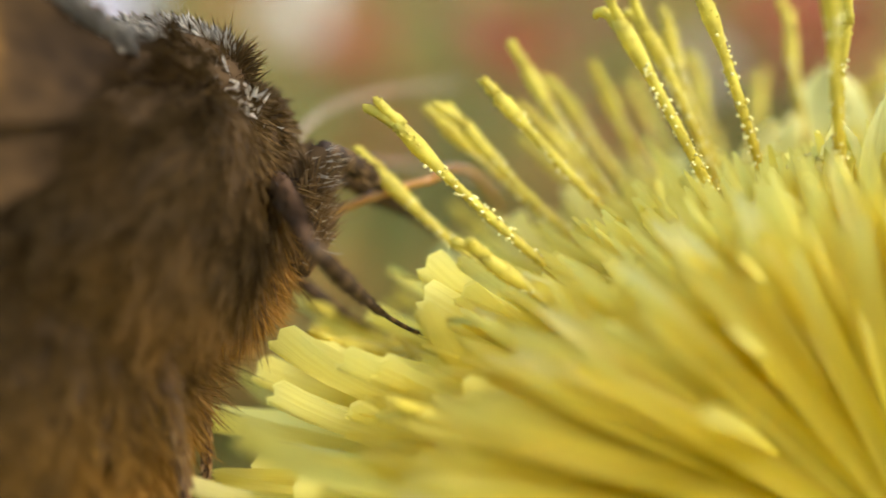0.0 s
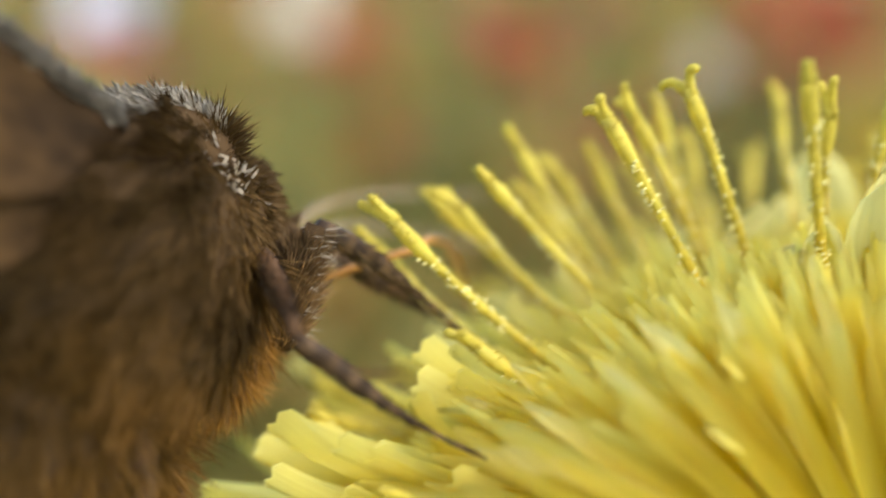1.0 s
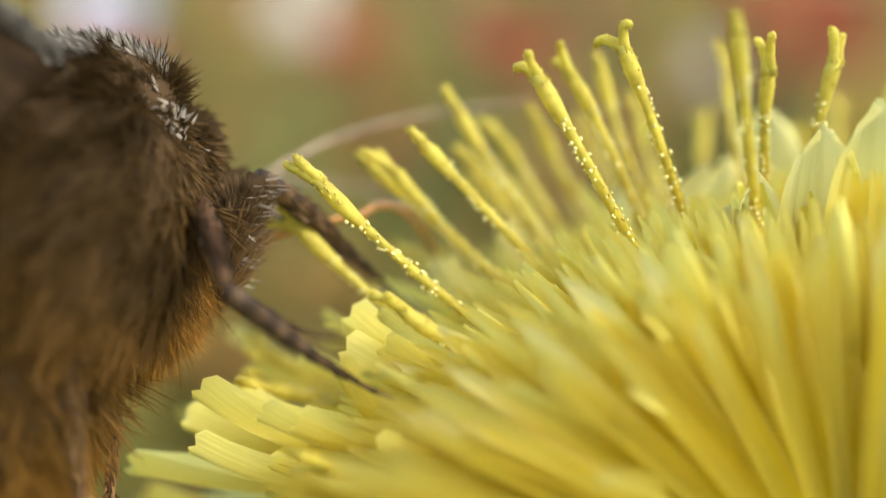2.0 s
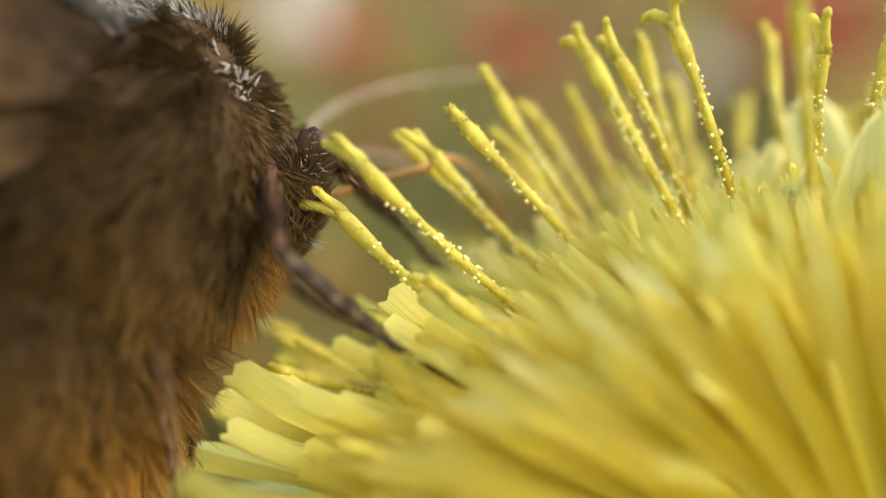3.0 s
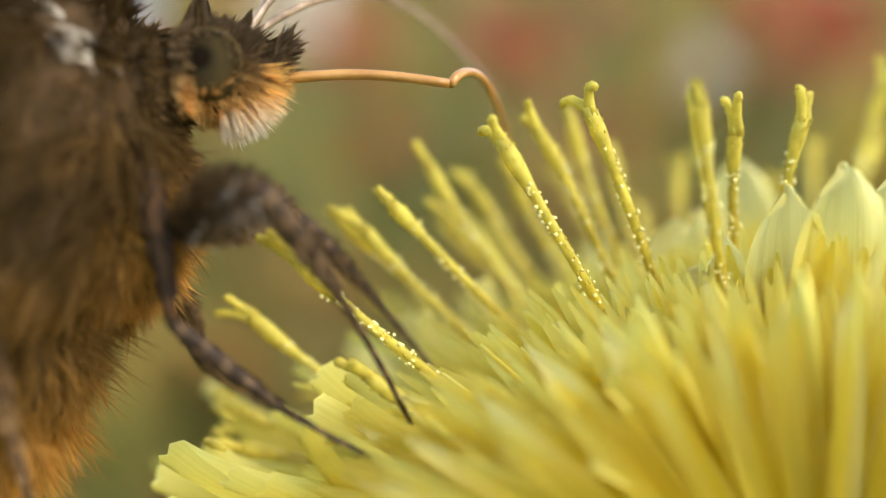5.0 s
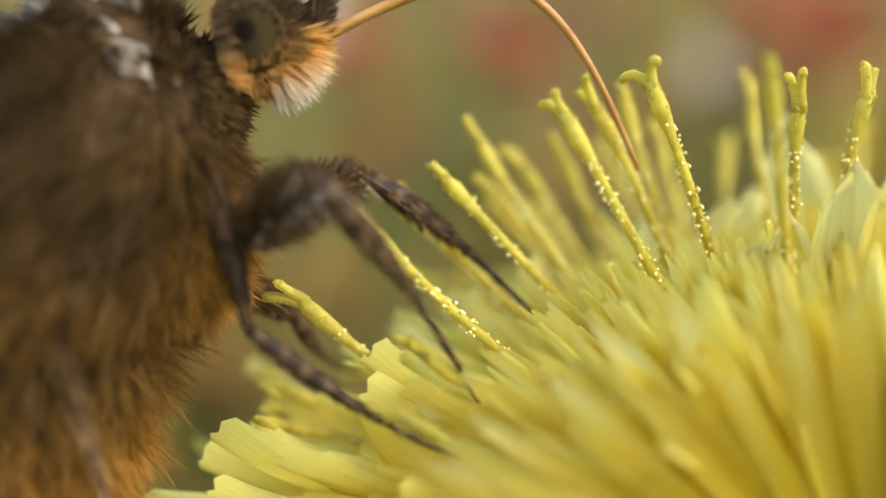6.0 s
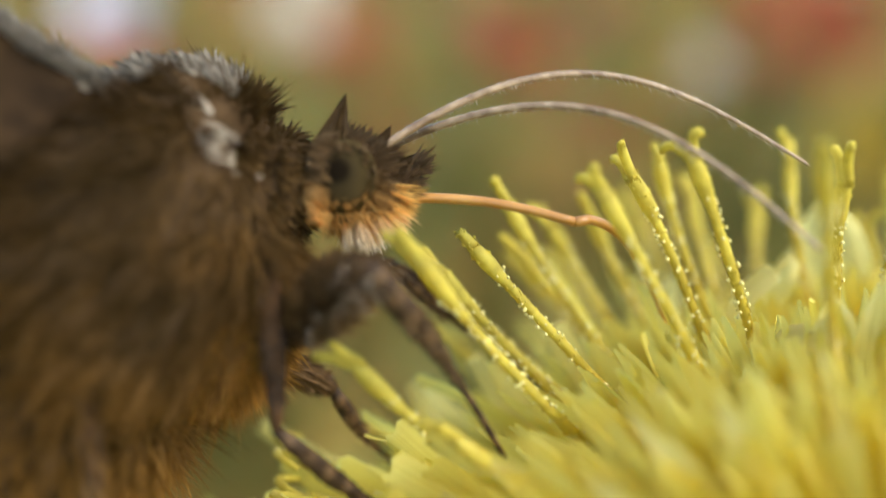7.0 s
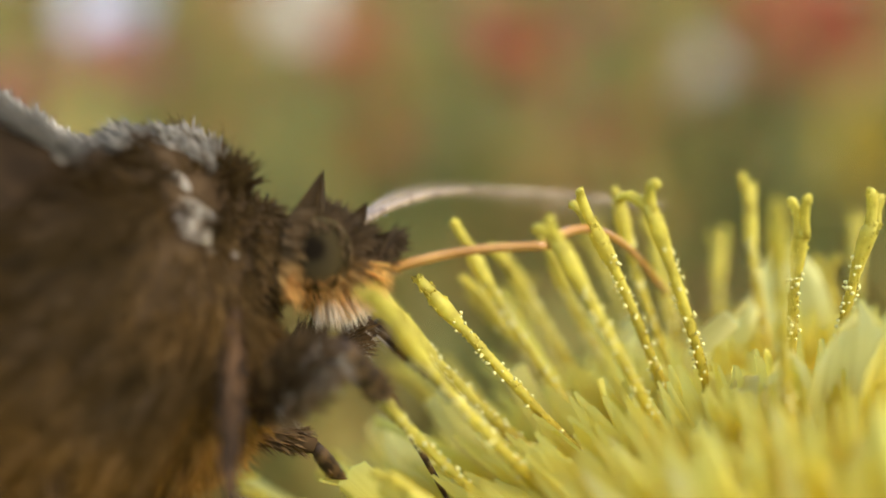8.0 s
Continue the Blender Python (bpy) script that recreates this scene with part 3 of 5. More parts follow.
    for k in range(9000):
        fan = -8 + 198 * ((k * 0.7548777) % 1.0)
        lean = -62 + 82 * ((k * 0.5698403) % 1.0)
        out = 4.4 * rng.random() if lean > -5 and fan > 12 else 0.0
        length = fan_reach(fan) * (rng.uniform(0.78, 0.98) if k % 9 < 6 else rng.uniform(0.5, 0.75)) - 1.4
        wid = rng.uniform(0.13, 0.27)
        place = fan_pose(fan, lean, rng.uniform(-45, 45), 1.4, out)
        rise, fall = radians(rng.uniform(0, 9)), -radians(rng.uniform(0, 9))
        o, x, z = len(verts), 0.0, 0.0
        for i in range(11):
            t = (i / 10) ** 0.85
            ang = rise + (fall - rise) * t
            w = wid * (0.8 + 0.2 * min(1.0, t / 0.5)) * (1.0 if t < 0.7 else math.sqrt(max(0.02, 1 - ((t - 0.7) / 0.305) ** 2)))
            for u in (-1, 0, 1):
                verts.append(place @ Vector((x * MM - abs(u) * 0.25 * w * math.sin(ang) * MM, u * w * MM, z * MM + abs(u) * 0.25 * w * math.cos(ang) * MM)))
                uvs.append((t, (u + 1) / 2))
            nxt = ((i + 1) / 10) ** 0.85 - t
            x += length * nxt * math.cos(ang)
            z += length * nxt * math.sin(ang)
        for i in range(10):
            for u in range(2):
                q = o + i * 3 + u
                faces.append((q, q + 1, q + 4, q + 3))
    tagged(link("floret_mass", from_lists("floret_mass", verts, faces, True, uvs), M_LIGULE, root), kind="stuff")

    # styles: the ones that stand out, then others over the dome
    tall = [(-4.4, -3.75, 11.0, -85, 28, 0.35), (-4.4, -0.1, 11.2, -5, 6, 0.0), (-6.2, -4.6, 10.3, -80, 10, 0.3), (-5.3, -2.0, 10.7, -62, 20, 0.3), (-7.7, -0.2, 10.1, -20, 24, 0.1),
            (-8.6, -2.5, 9.3, -10, 8, 0.0), (-9.8, -0.7, 8.95, -9, 12, 0.0), (-9.2, -1.5, 8.7, -14, 10, 0.0), 
            (-2.8, -6.7, 10.8, -4, 5, 0.0), (-1.3, -3.2, 10.6, -24, 10, 0.2), (0.15, -3.0, 10.8, -16, 14, 0.2), (-6.7, 1.5, 9.7, -60, 30, 0.4), (-7.3, 1.0, 8.95, -58, 12, 0.4),
            (-5.7, 1.3, 9.9, -70, 40, 0.5), (-12.3, -0.3, 4.6, -30, 60, 1.6), (0.9, 2.0, 9.5, -30, 30, 0.3), (-12.0, -1.8, 3.9, -50, 50, 1.5), (-3.0, 3.0, 10.4, -20, 30, 0.2)]
    used = [Vector(p[:3]).normalized() for p in tall]
    i = 0
    while len(tall) < 64:
        i += 1
        a = i * 2.39996
        el = radians(8 + 78 * ((i * 0.754877) % 1.0) ** 0.9)
        d = Vector((math.cos(a) * math.cos(el), math.sin(a) * math.cos(el), math.sin(el)))
        if d.y < -0.5 or min((d - u).length for u in used) < 0.20:
            continue
        r = 11.0 + 1.4 * ((i * 0.569) % 1.0)
        used.append(d)
        tall.append((d.x * r, d.y * r, d.z * r, -8 - 55 * ((i * 0.31) % 1.0), 6 + 35 * ((i * 0.47) % 1.0), 0.4 * ((i * 0.77) % 1.0)))
    for n, (x, y, z, left, right, curl) in enumerate(tall):
        tip = Vector((x, y, z))
        base = tip.normalized() * 2.4
        way = tip - base
        style, pollen = style_meshes(way.length, left, right, curl, 72, rng.uniform(-0.8, 0.8), rng)
        ob = link("style", style, M_STYLE, root)
        ob.matrix_basis = Matrix.Translation(base * MM) @ way.to_track_quat("Z", "Y").to_matrix().to_4x4() @ pose(0, 0, 0, 0, 0, 0 if n < 18 else rng.uniform(-60, 60))
        link("pollen", pollen, M_POLLEN, ob, "pale yellow pollen grains")
    # two that the moth's legs push about
    moving = {}
    for key, length, left, right in (("low_style", 11.3, -40, 14), ("high_style", 11.6, -24, 12)):
        style, pollen = style_meshes(length, left, right, 0.1, 72, -0.6, rng)
        moving[key] = link("style", style, M_STYLE, root)
        link("pollen", pollen, M_POLLEN, moving[key], "pale yellow pollen grains")
    tagged(root, "bright yellow composite flower with forked pollen-dusted styles on a green stem", "flower")
    return root, moving


# ---- the moth ----
# body space, millimetres: x forwards, y to its left, z up, the neck at the origin
def dome_points(count, centre, radii, rng, keep):
    out = []
    while len(out) < count:
        d = Vector((rng.gauss(0, 1), rng.gauss(0, 1), rng.gauss(0, 1))).normalized()
        p = Vector((centre[0] + d.x * radii[0], centre[1] + d.y * radii[1], centre[2] + d.z * radii[2]))
        n = Vector((d.x / radii[0], d.y / radii[1], d.z / radii[2])).normalized()
        if keep(p, n):
            out.append((p, n))
    return out


def fur_mesh(name, pts, flow, length, width, rng, lift=0.6, curl=0.22, clump=0.35):
    roots, ways, lens, wids = [], [], [], []
    for p, n in pts:
        c = Vector((noise.noise(p * 1.7), noise.noise(p * 1.7 + Vector((9, 0, 0))), noise.noise(p * 1.7 + Vector((0, 9, 0)))))
        fl = flow(p, n)
        if fl.dot(n) < 0:
            fl = fl - n * fl.dot(n)
        ways.append((n * lift + fl + c * clump + Vector((rng.uniform(-1, 1), rng.uniform(-1, 1), rng.uniform(-1, 1))) * 0.16).normalized())
        roots.append(p - n * 0.15)
        lens.append(length * rng.uniform(0.55, 1.25) * (1 + 0.4 * c.x))
        wids.append(width * rng.uniform(0.6, 1.4))
    v, f = hair_lists(roots, ways, lens, wids, curl, rng)
    return from_lists(name, scaled(v), f, False)


def tuft(root, way, count, length, spread, width, rng, base=0.25):
    roots, ways, lens, wids = [], [], [], []
    for _ in range(count):
        off = Vector((rng.uniform(-1, 1), rng.uniform(-1, 1), rng.uniform(-1, 1)))
        roots.append(Vector(root) + off * base)
        ways.append((Vector(way).normalized() + off * spread - off * base * 0.5).normalized())
        lens.append(length * rng.uniform(0.6, 1.15))
        wids.append(width * rng.uniform(0.6, 1.4))
    return hair_lists(roots, ways, lens, wids, 0.10, rng)


def cone_tuft(foot, apex, wide, count, width, rng):
    """Scales packed into a pointed tuft: rooted round the foot, they lean together at the apex."""
    foot, apex = Vector(foot), Vector(apex)
    axis = apex - foot
    side = axis.cross(Vector((0, 1, 0.2))).normalized()
    roots, ways, lens, wids = [], [], [], []
    for _ in range(count):
        a, r, t = rng.uniform(0, 2 * math.pi), wide * math.sqrt(rng.random()), 0.75 * rng.random() ** 1.5
        p = foot + axis * t + (side * math.cos(a) + axis.normalized().cross(side) * math.sin(a)) * r * (1 - t)
        way = apex - p
        roots.append(p)
        ways.append(way.normalized())
        lens.append(min(way.length, 0.55) * rng.uniform(0.8, 1.1))
        wids.append(width * rng.uniform(0.7, 1.3))
    return hair_lists(roots, ways, lens, wids, 0.05, rng)


def furry_limb(name, line, radii, hairs, length, rng, material, parent, skin=None, reach=1.0, label="", spread=(0.08, 0.38)):
    """A leg segment: the hard shaft, with scales and hairs lying along it."""
    shaft = link(name, from_lists(name, *[scaled(x) if k == 0 else x for k, x in enumerate(tube_lists(line, radii, 9))]), skin or M_CUTICLE, parent, label)
    roots, ways, lens, wids = [], [], [], []
    n = len(line)
    for _ in range(hairs):
        t = rng.random() * reach * (n - 1.001)
        i = int(t)
        c = line[i].lerp(line[i + 1], t - i)
        r = radii[i] + (radii[i + 1] - radii[i]) * (t - i)
        along = (line[i + 1] - line[i]).normalized()
        a = rng.uniform(0, 2 * math.pi)
        s = along.cross(Vector((0, 1, 0.01))).normalized()
        out = s * math.cos(a) + along.cross(s) * math.sin(a)
        roots.append(c + out * r * 0.8)
        ways.append((along * 1.0 + out * rng.uniform(*spread)).normalized())
        lens.append(length * rng.uniform(0.5, 1.2) * (0.35 + r / max(radii)))
        wids.append(0.055 * rng.uniform(0.6, 1.5))
    v, f = hair_lists(roots, ways, lens, wids, 0.15, rng)
    link("leg_hairs", from_lists("leg_hairs", scaled(v), f, False), material, shaft)
    return shaft


def wing_mesh(name, side, root, span, chord, rng, bow=0.6):
    """A wing: a thin plate with raised veins and a scaled fringe, from the root along span, hanging along chord."""
    rows, cols = 22, 14
    verts, faces = [], []
    sp, ch = Vector(span), Vector(chord)
    n = sp.cross(ch).normalized()
    grid = {}
    for lay in (0, 1):
        for i in range(rows):
            t = i / (rows - 1)
            for k in range(cols):
                u = k / (cols - 1)
                reach = (0.22 + 0.78 * min(1.0, t / 0.75) ** 0.9) * (1 - 0.12 * max(0.0, t - 0.8) / 0.2)
                p = Vector(root) + sp * (t * (1 - 0.10 * u * t)) + ch * (u * reach)
                vein = 0.05 * max(0.0, math.cos((u * 7) * math.pi * 2)) + 0.10 * (1 - min(1.0, u / 0.06))
                p += n * (bow * math.sin(math.pi * u) * t + vein + 0.12 * noise.noise(p * 0.5))
                p += n * (-0.06 if lay else 0.06)
                p.y *= side
                grid[lay, i, k] = len(verts)
                verts.append(p)
    for i in range(rows - 1):
        for k in range(cols - 1):
            q = [grid[0, i, k], grid[0, i, k + 1], grid[0, i + 1, k + 1], grid[0, i + 1, k]]
            faces.append(tuple(q))
            faces.append(tuple(reversed([x + rows * cols for x in q])))
    rim = [(i, 0) for i in range(rows)] + [(rows - 1, k) for k in range(1, cols)] + [(i, cols - 1) for i in range(rows - 2, -1, -1)] + [(0, k) for k in range(cols - 2, 0, -1)]
    for j in range(len(rim)):
        a, b = rim[j], rim[(j + 1) % len(rim)]
        faces.append((grid[0, a[0], a[1]], grid[0, b[0], b[1]], grid[1, b[0], b[1]], grid[1, a[0], a[1]]))
    return from_lists(name, scaled(verts), faces)


FEMUR = {"fore": 2.9, "mid": 4.0}
SHANK = {"fore": 6.3, "mid": 6.8, "far_mid": 4.2}


def leg_line(length, bend, n=10):
    return [Vector((length * i / (n - 1), 0, bend * math.sin(math.pi * i / (n - 1)))) for i in range(n)]


def build_head(moth, rng):
    v, f = ball_lists((1.0, 0, 0.0), 1.0, 10, 16, (1.0, 1.05, 1.0))
    head = link("head", from_lists("head", scaled(v), f), M_BODY, moth)
    for s in (-1, 1):
        ev, ef = ball_lists((0, 0, 0), 0.72, 16, 24, (0.95, 0.66, 1.06))
        eye = link("eye", from_lists("eye", scaled(ev), ef), M_EYE, head, "olive brown domed compound eye")
        eye.matrix_basis = pose(0.92 * MM, 0.84 * s * MM, 0.02 * MM, 0, 0, 6 * s)
        lash = []
        for k in range(150):
            a = rng.uniform(0, 2 * math.pi)
            rim = Vector((0.92 + math.cos(a) * 0.60, s * rng.uniform(0.9, 1.10), 0.02 + math.sin(a) * 0.66))
            lash.append(tuft(rim, (-math.cos(a) * 0.35 + 0.25, s * 0.8, -math.sin(a) * 0.3 - 0.1), 2, 0.38, 0.25, 0.05, rng, 0.06))
        # hairs of the neck that lie forward over the back of the eye
        for k in range(110):
            b = rng.uniform(-1, 1)
            lash.append(tuft((0.22 + 0.12 * b * b, s * (1.12 - 0.25 * b * b), 0.85 * b - 0.05), (0.8, s * 0.35, -0.25 + 0.2 * b), 3, 0.46, 0.3, 0.06, rng, 0.1))
        lv, lf = joined(*lash)
        link("eye_fringe", from_lists("eye_fringe", scaled(lv), lf, False), M_HEAD_FUR, head)

    def face_keep(p, n):
        near_eye = math.hypot(p.x - 0.95, p.z - 0.0) < 0.50 and abs(p.y) > 0.45
        return not near_eye and n.x > -0.55

    pts = dome_points(4200, (1.05, 0, -0.05), (1.05, 1.0, 1.0), rng, face_keep)
    me = fur_mesh("face_hairs", pts, lambda p, n: Vector((0.55, 0, -0.25 if p.z < 0.2 else 0.25)), 0.44, 0.042, rng, 0.6, 0.3)
    link("face_hairs", me, M_HEAD_FUR, head, "rusty brown hairs of the face")
    beard = []
    for _ in range(60):
        a = radians(rng.uniform(-92, 4))
        y = rng.uniform(-0.6, 0.6)
        beard.append(tuft((1.05 + 0.95 * math.cos(a), y, -0.1 + 0.9 * math.sin(a)), (math.cos(a) + 0.25, 0.2 * y, math.sin(a) - 0.25), 30, 0.56, 0.34, 0.034, rng, 0.14))
    v, f = joined(*beard)
    link("beard", from_lists("beard", scaled(v), f, False), M_BEARD, head, "pale hairs under the face")
    crest = []
    for foot, apex, wide, c in (((0.62, -0.48, 0.62), (0.78, -0.50, 1.72), 0.40, 420), ((0.62, 0.48, 0.62), (0.78, 0.50, 1.72), 0.40, 420), 
                                ((1.55, -0.32, 0.55), (1.78, -0.34, 1.2), 0.24, 200), ((1.55, 0.32, 0.55), (1.78, 0.34, 1.2), 0.24, 200),
                                ((1.85, 0.0, 0.2), (2.42, 0.0, 0.72), 0.24, 200)):
        crest.append(cone_tuft(foot, apex, wide, c, 0.07, rng))
    v, f = joined(*crest)
    link("crest", from_lists("crest", scaled(v), f, False), M_FUR, head, "dark brown pointed head tufts")
    for s in (-1, 1):
        line = bezier((1.5, 0.30 * s, -0.6), (2.0, 0.34 * s, -0.55), (2.3, 0.34 * s, -0.15), (2.45, 0.32 * s, 0.45), 8)
        pv, pf = tube_lists(line, [0.20, 0.22, 0.23, 0.23, 0.21, 0.18, 0.13, 0.04], 9)
        palp = link("palp", from_lists("palp", scaled(pv), pf), M_BODY, head, "upturned hairy palp")
        hv, hf = joined(*[tuft(line[i], (0.7, 0.15 * s, 0.45), 34, 0.42, 0.6, 0.06, rng, 0.16) for i in range(1, 8)])
        link("palp_hairs", from_lists("palp_hairs", scaled(hv), hf, False), M_HEAD_FUR, head)
    return head


def build_antenna(head):
    """A thread of short ringed joints, bowed upwards, along +x."""
    n = 90
    line = []
    for i in range(n):
        t = i / (n - 1)
        line.append(Vector((9.3 * t, 0, 1.75 * math.sin(math.pi * t ** 0.92) + 0.10 * t)))
    rad = [(0.102 - 0.06 * (i / n) ** 1.3) * (1.0 if i % 2 else 0.86) for i in range(n)]
    v, f = tube_lists(line, rad, 8)
    rng = random.Random(3)
    hv, hf = joined(*[tuft(line[i], (0.5, 0, -1), 3, 0.16, 0.6, 0.02, rng, 0.05) for i in range(2, n - 4)])
    ob = link("antenna", from_lists("antenna", scaled(v), f), M_ANTENNA, head, "thin ringed brown antenna")
    link("bristles", from_lists("bristles", scaled(hv), hf, False), M_PALE_FUR, ob, "fine pale bristles")
    return ob


def build_proboscis(head):
    up = [Vector((3.75 * i / 15, 0, 0.16 * math.sin(math.pi * i / 15))) for i in range(16)]
    v, f = joined(tube_lists([p + Vector((0, 0.055, 0)) for p in up], [0.115 - 0.02 * i / 15 for i in range(16)], 9),
                  tube_lists([p - Vector((0, 0.055, 0)) for p in up], [0.115 - 0.02 * i / 15 for i in range(16)], 9))
    a = link("proboscis", from_lists("proboscis", scaled(v), f), M_PROBOSCIS, head, "amber sucking tube stretched to the flower")
    low = [Vector((5.6 * i / 19, 0, 0.75 * math.sin(math.pi * (i / 19) ** 0.7))) for i in range(20)]
    v, f = tube_lists(low, [0.11 - 0.05 * i / 19 for i in range(20)], 9)
    b = link("proboscis_tip", from_lists("proboscis_tip", scaled(v), f), M_PROBOSCIS, head, "bent thin end of the sucking tube")
    return a, b


def build_moth():
    rng = random.Random(77)
    moth = new("moth")
    moth.scale = (0.93, 0.93, 0.93)
    parts = {"moth": moth}
    centre, radii = (-3.3, 0, -1.9), (3.3, 3.0, 3.6)
    v, f = ball_lists(centre, 1.0, 16, 24, radii)
    link("thorax", from_lists("thorax", scaled(v), f), M_BODY, moth)

    def flow(p, n):
        return Vector((-0.95, 0.0, -0.5 if p.z < 0.6 else -0.1)) + Vector((0, n.y * 0.1, -0.4 * abs(n.y)))

    pts = dome_points(34000, centre, radii, rng, lambda p, n: p.y < 2.4 and math.hypot(p.x + 1.5, p.z) > 0.45 and n.z < 0.72 + 0.1 * noise.noise(p) and not (n.x > 0.4 and p.z > -1.2))
    link("thorax_fur", fur_mesh("thorax_fur", pts, flow, 1.25, 0.045, rng, 0.26, 0.25, 0.8), M_FUR, moth, "long brown body hair, orange towards the belly")
    pts = dome_points(5000, centre, radii, rng, lambda p, n: n.z > 0.6)
    link("back_fur", fur_mesh("back_fur", pts, lambda p, n: Vector((-1.0, 0, -0.1)), 0.5, 0.06, rng, 0.2, 0.2, 0.3), M_FUR, moth, "short brown hair of the back")
    pts = dome_points(5200, centre, (3.32, 3.02, 3.62), rng, lambda p, n: n.x > 0.32 and p.z > -1.6 and abs(p.y) < 2.7)
    link("shoulder_fur", fur_mesh("shoulder_fur", pts, lambda p, n: Vector((-0.3, 0, -0.9)), 0.62, 0.055, rng, 0.22, 0.2, 0.5), M_FUR, moth, "grey brown scales of the shoulder")
    belly_at, belly_r = (-5.4, 0, -5.2), (3.5, 2.5, 3.7)
    v, f = ball_lists(belly_at, 1.0, 14, 20, belly_r)
    link("belly", from_lists("belly", scaled(v), f), M_BODY, moth)
    pts = dome_points(15000, belly_at, belly_r, rng, lambda p, n: n.z < 0.6 and p.y < 2.0)
    link("belly_fur", fur_mesh("belly_fur", pts, lambda p, n: Vector((-0.2, 0, -0.6)), 1.05, 0.04, rng, 0.45, 0.4, 0.7), M_BELLY_FUR, moth, "dull rusty belly hair")
    hump_at, hump_r = (-2.4, 0, 0.1), (1.9, 2.0, 2.0)
    v, f = ball_lists(hump_at, 1.0, 12, 18, hump_r)
    link("hump", from_lists("hump", scaled(v), f), M_BODY, moth)
    pts = dome_points(9000, hump_at, hump_r, rng, lambda p, n: n.z > -0.4 and math.hypot(p.x + 1.5, p.z) > 0.45)
    link("hump_fur", fur_mesh("hump_fur", pts, lambda p, n: Vector((-0.9, 0, -0.2)), 0.62, 0.055, rng, 0.38, 0.22, 0.7), M_FUR, moth, "grey brown hair of the raised back")
    chest_at, chest_r = (-1.4, 0, -2.8), (1.65, 1.85, 2.1)
    v, f = ball_lists(chest_at, 1.0, 12, 18, chest_r)
    link("chest", from_lists("chest", scaled(v), f), M_BODY, moth)
    pts = dome_points(10000, chest_at, chest_r, rng, lambda p, n: n.x > -0.5)
    link("chest_fur", fur_mesh("chest_fur", pts, lambda p, n: Vector((0.1, 0, -0.6)), 0.6, 0.04, rng, 0.55, 0.35, 0.6), M_CHEST_FUR, moth, "dense rusty chest hair")
    # pale hairs of hump and shoulder collar; sunlit white is put into their colour
    pts = dome_points(2600, hump_at, (1.95, 2.05, 2.05), rng, lambda p, n: n.z > 0.55 and -0.85 < n.x < 0.6 and abs(n.y) < 0.6 and noise.noise(p * 1.3) > -0.05) + dome_points(300, centre, (3.4, 3.05, 3.7), rng, lambda p, n: n.z > 0.75 and -0.7 < n.x < -0.1 and abs(n.y) < 0.5)
    link("back_crest", fur_mesh("back_crest", pts, lambda p, n: Vector((-0.9, 0, 0.1)), 0.45, 0.10, rng, 0.45, 0.3, 0.6), M_CREST_FUR, moth, "pale tufts on the back, sunlit white put into their colour")
    # collar flecks: pale scales whose colour also carries the sun's glint on the shoulder
    for side in (-1, 1):
        pts = []
        for _ in range(62):
            q = Vector((rng.gauss(-1.3, 0.24), 0, rng.gauss(0.36, 0.32)))
            q.x -= 0.55 * q.z + 0.2 * noise.noise(q * 3.0)
            pts.append((Vector((q.x, side * (2.15 - 0.3 * q.z - 0.3 * abs(q.x + 1.4)), q.z)), Vector((0.3, side * 0.8, 0.5)).normalized()))
        link("collar", fur_mesh("collar", pts, lambda p, n: Vector((-0.5, 0, -0.3)), 0.46, 0.10, rng, 0.6, 0.15, 0.5), M_PALE_FUR, moth, "white grey shoulder scales, sun glints put into their colour")
    neck = dome_points(1500, (-0.4, 0, -0.35), (0.9, 1.35, 1.35), rng, lambda p, n: n.x > -0.5)
    link("neck_fur", fur_mesh("neck_fur", neck, lambda p, n: Vector((0.2, 0, -0.3)), 0.34, 0.06, rng, 0.35), M_FUR, moth)
    v, f = ball_lists((-0.5, 0, -0.4), 1.0, 8, 14, (0.9, 1.3, 1.3))
    link("neck", from_lists("neck", scaled(v), f), M_BODY, moth)
    # abdomen of seven rings
    for k in range(7):
        x0 = -6.2 - 1.45 * k
        r = 2.2 * (1 - 0.09 * k)
        v, f = tube_lists([Vector((x0, 0, -2.2 - 0.25 * k)), Vector((x0 - 0.5, 0, -2.3 - 0.25 * k)), Vector((x0 - 1.1, 0, -2.4 - 0.25 * k)), Vector((x0 - 1.5, 0, -2.45 - 0.25 * k))], [r * 0.9, r, r * 0.98, r * 0.9], 18)
        link("abdomen_ring", from_lists("abdomen_ring", scaled(v), f), M_BODY, moth)
    pts = [(Vector((-6.0 - 10.0 * u, math.cos(a) * 2.2 * (1 - 0.6 * u), -2.2 - 1.8 * u + math.sin(a) * 2.2 * (1 - 0.6 * u))), Vector((0, math.cos(a), math.sin(a)))) for u, a in ((rng.random(), rng.uniform(0, 6.283)) for _ in range(3500))]
    link("abdomen_fur", fur_mesh("abdomen_fur", pts, lambda p, n: Vector((-0.9, 0, -0.25)), 1.3, 0.07, rng, 0.4), M_FUR, moth)
    for s in (-1, 1):
        wing = link("forewing", wing_mesh("forewing", s, (-3.9, 1.6, 1.1), (-11.0, 3.4, 5.3), (-3.2, 2.6, -6.4), rng), M_WING, moth, "mottled brown and rust forewing, raised")
        rim = [tuft(Vector((-3.9 - 11.0 * t, s * (1.6 + 3.4 * t), 1.15 + 5.3 * t)), (-0.5, s * 0.4, 0.55), 4, 0.42, 0.5, 0.08, rng, 0.14) for t in [rng.random() ** 1.3 for _ in range(420)]]
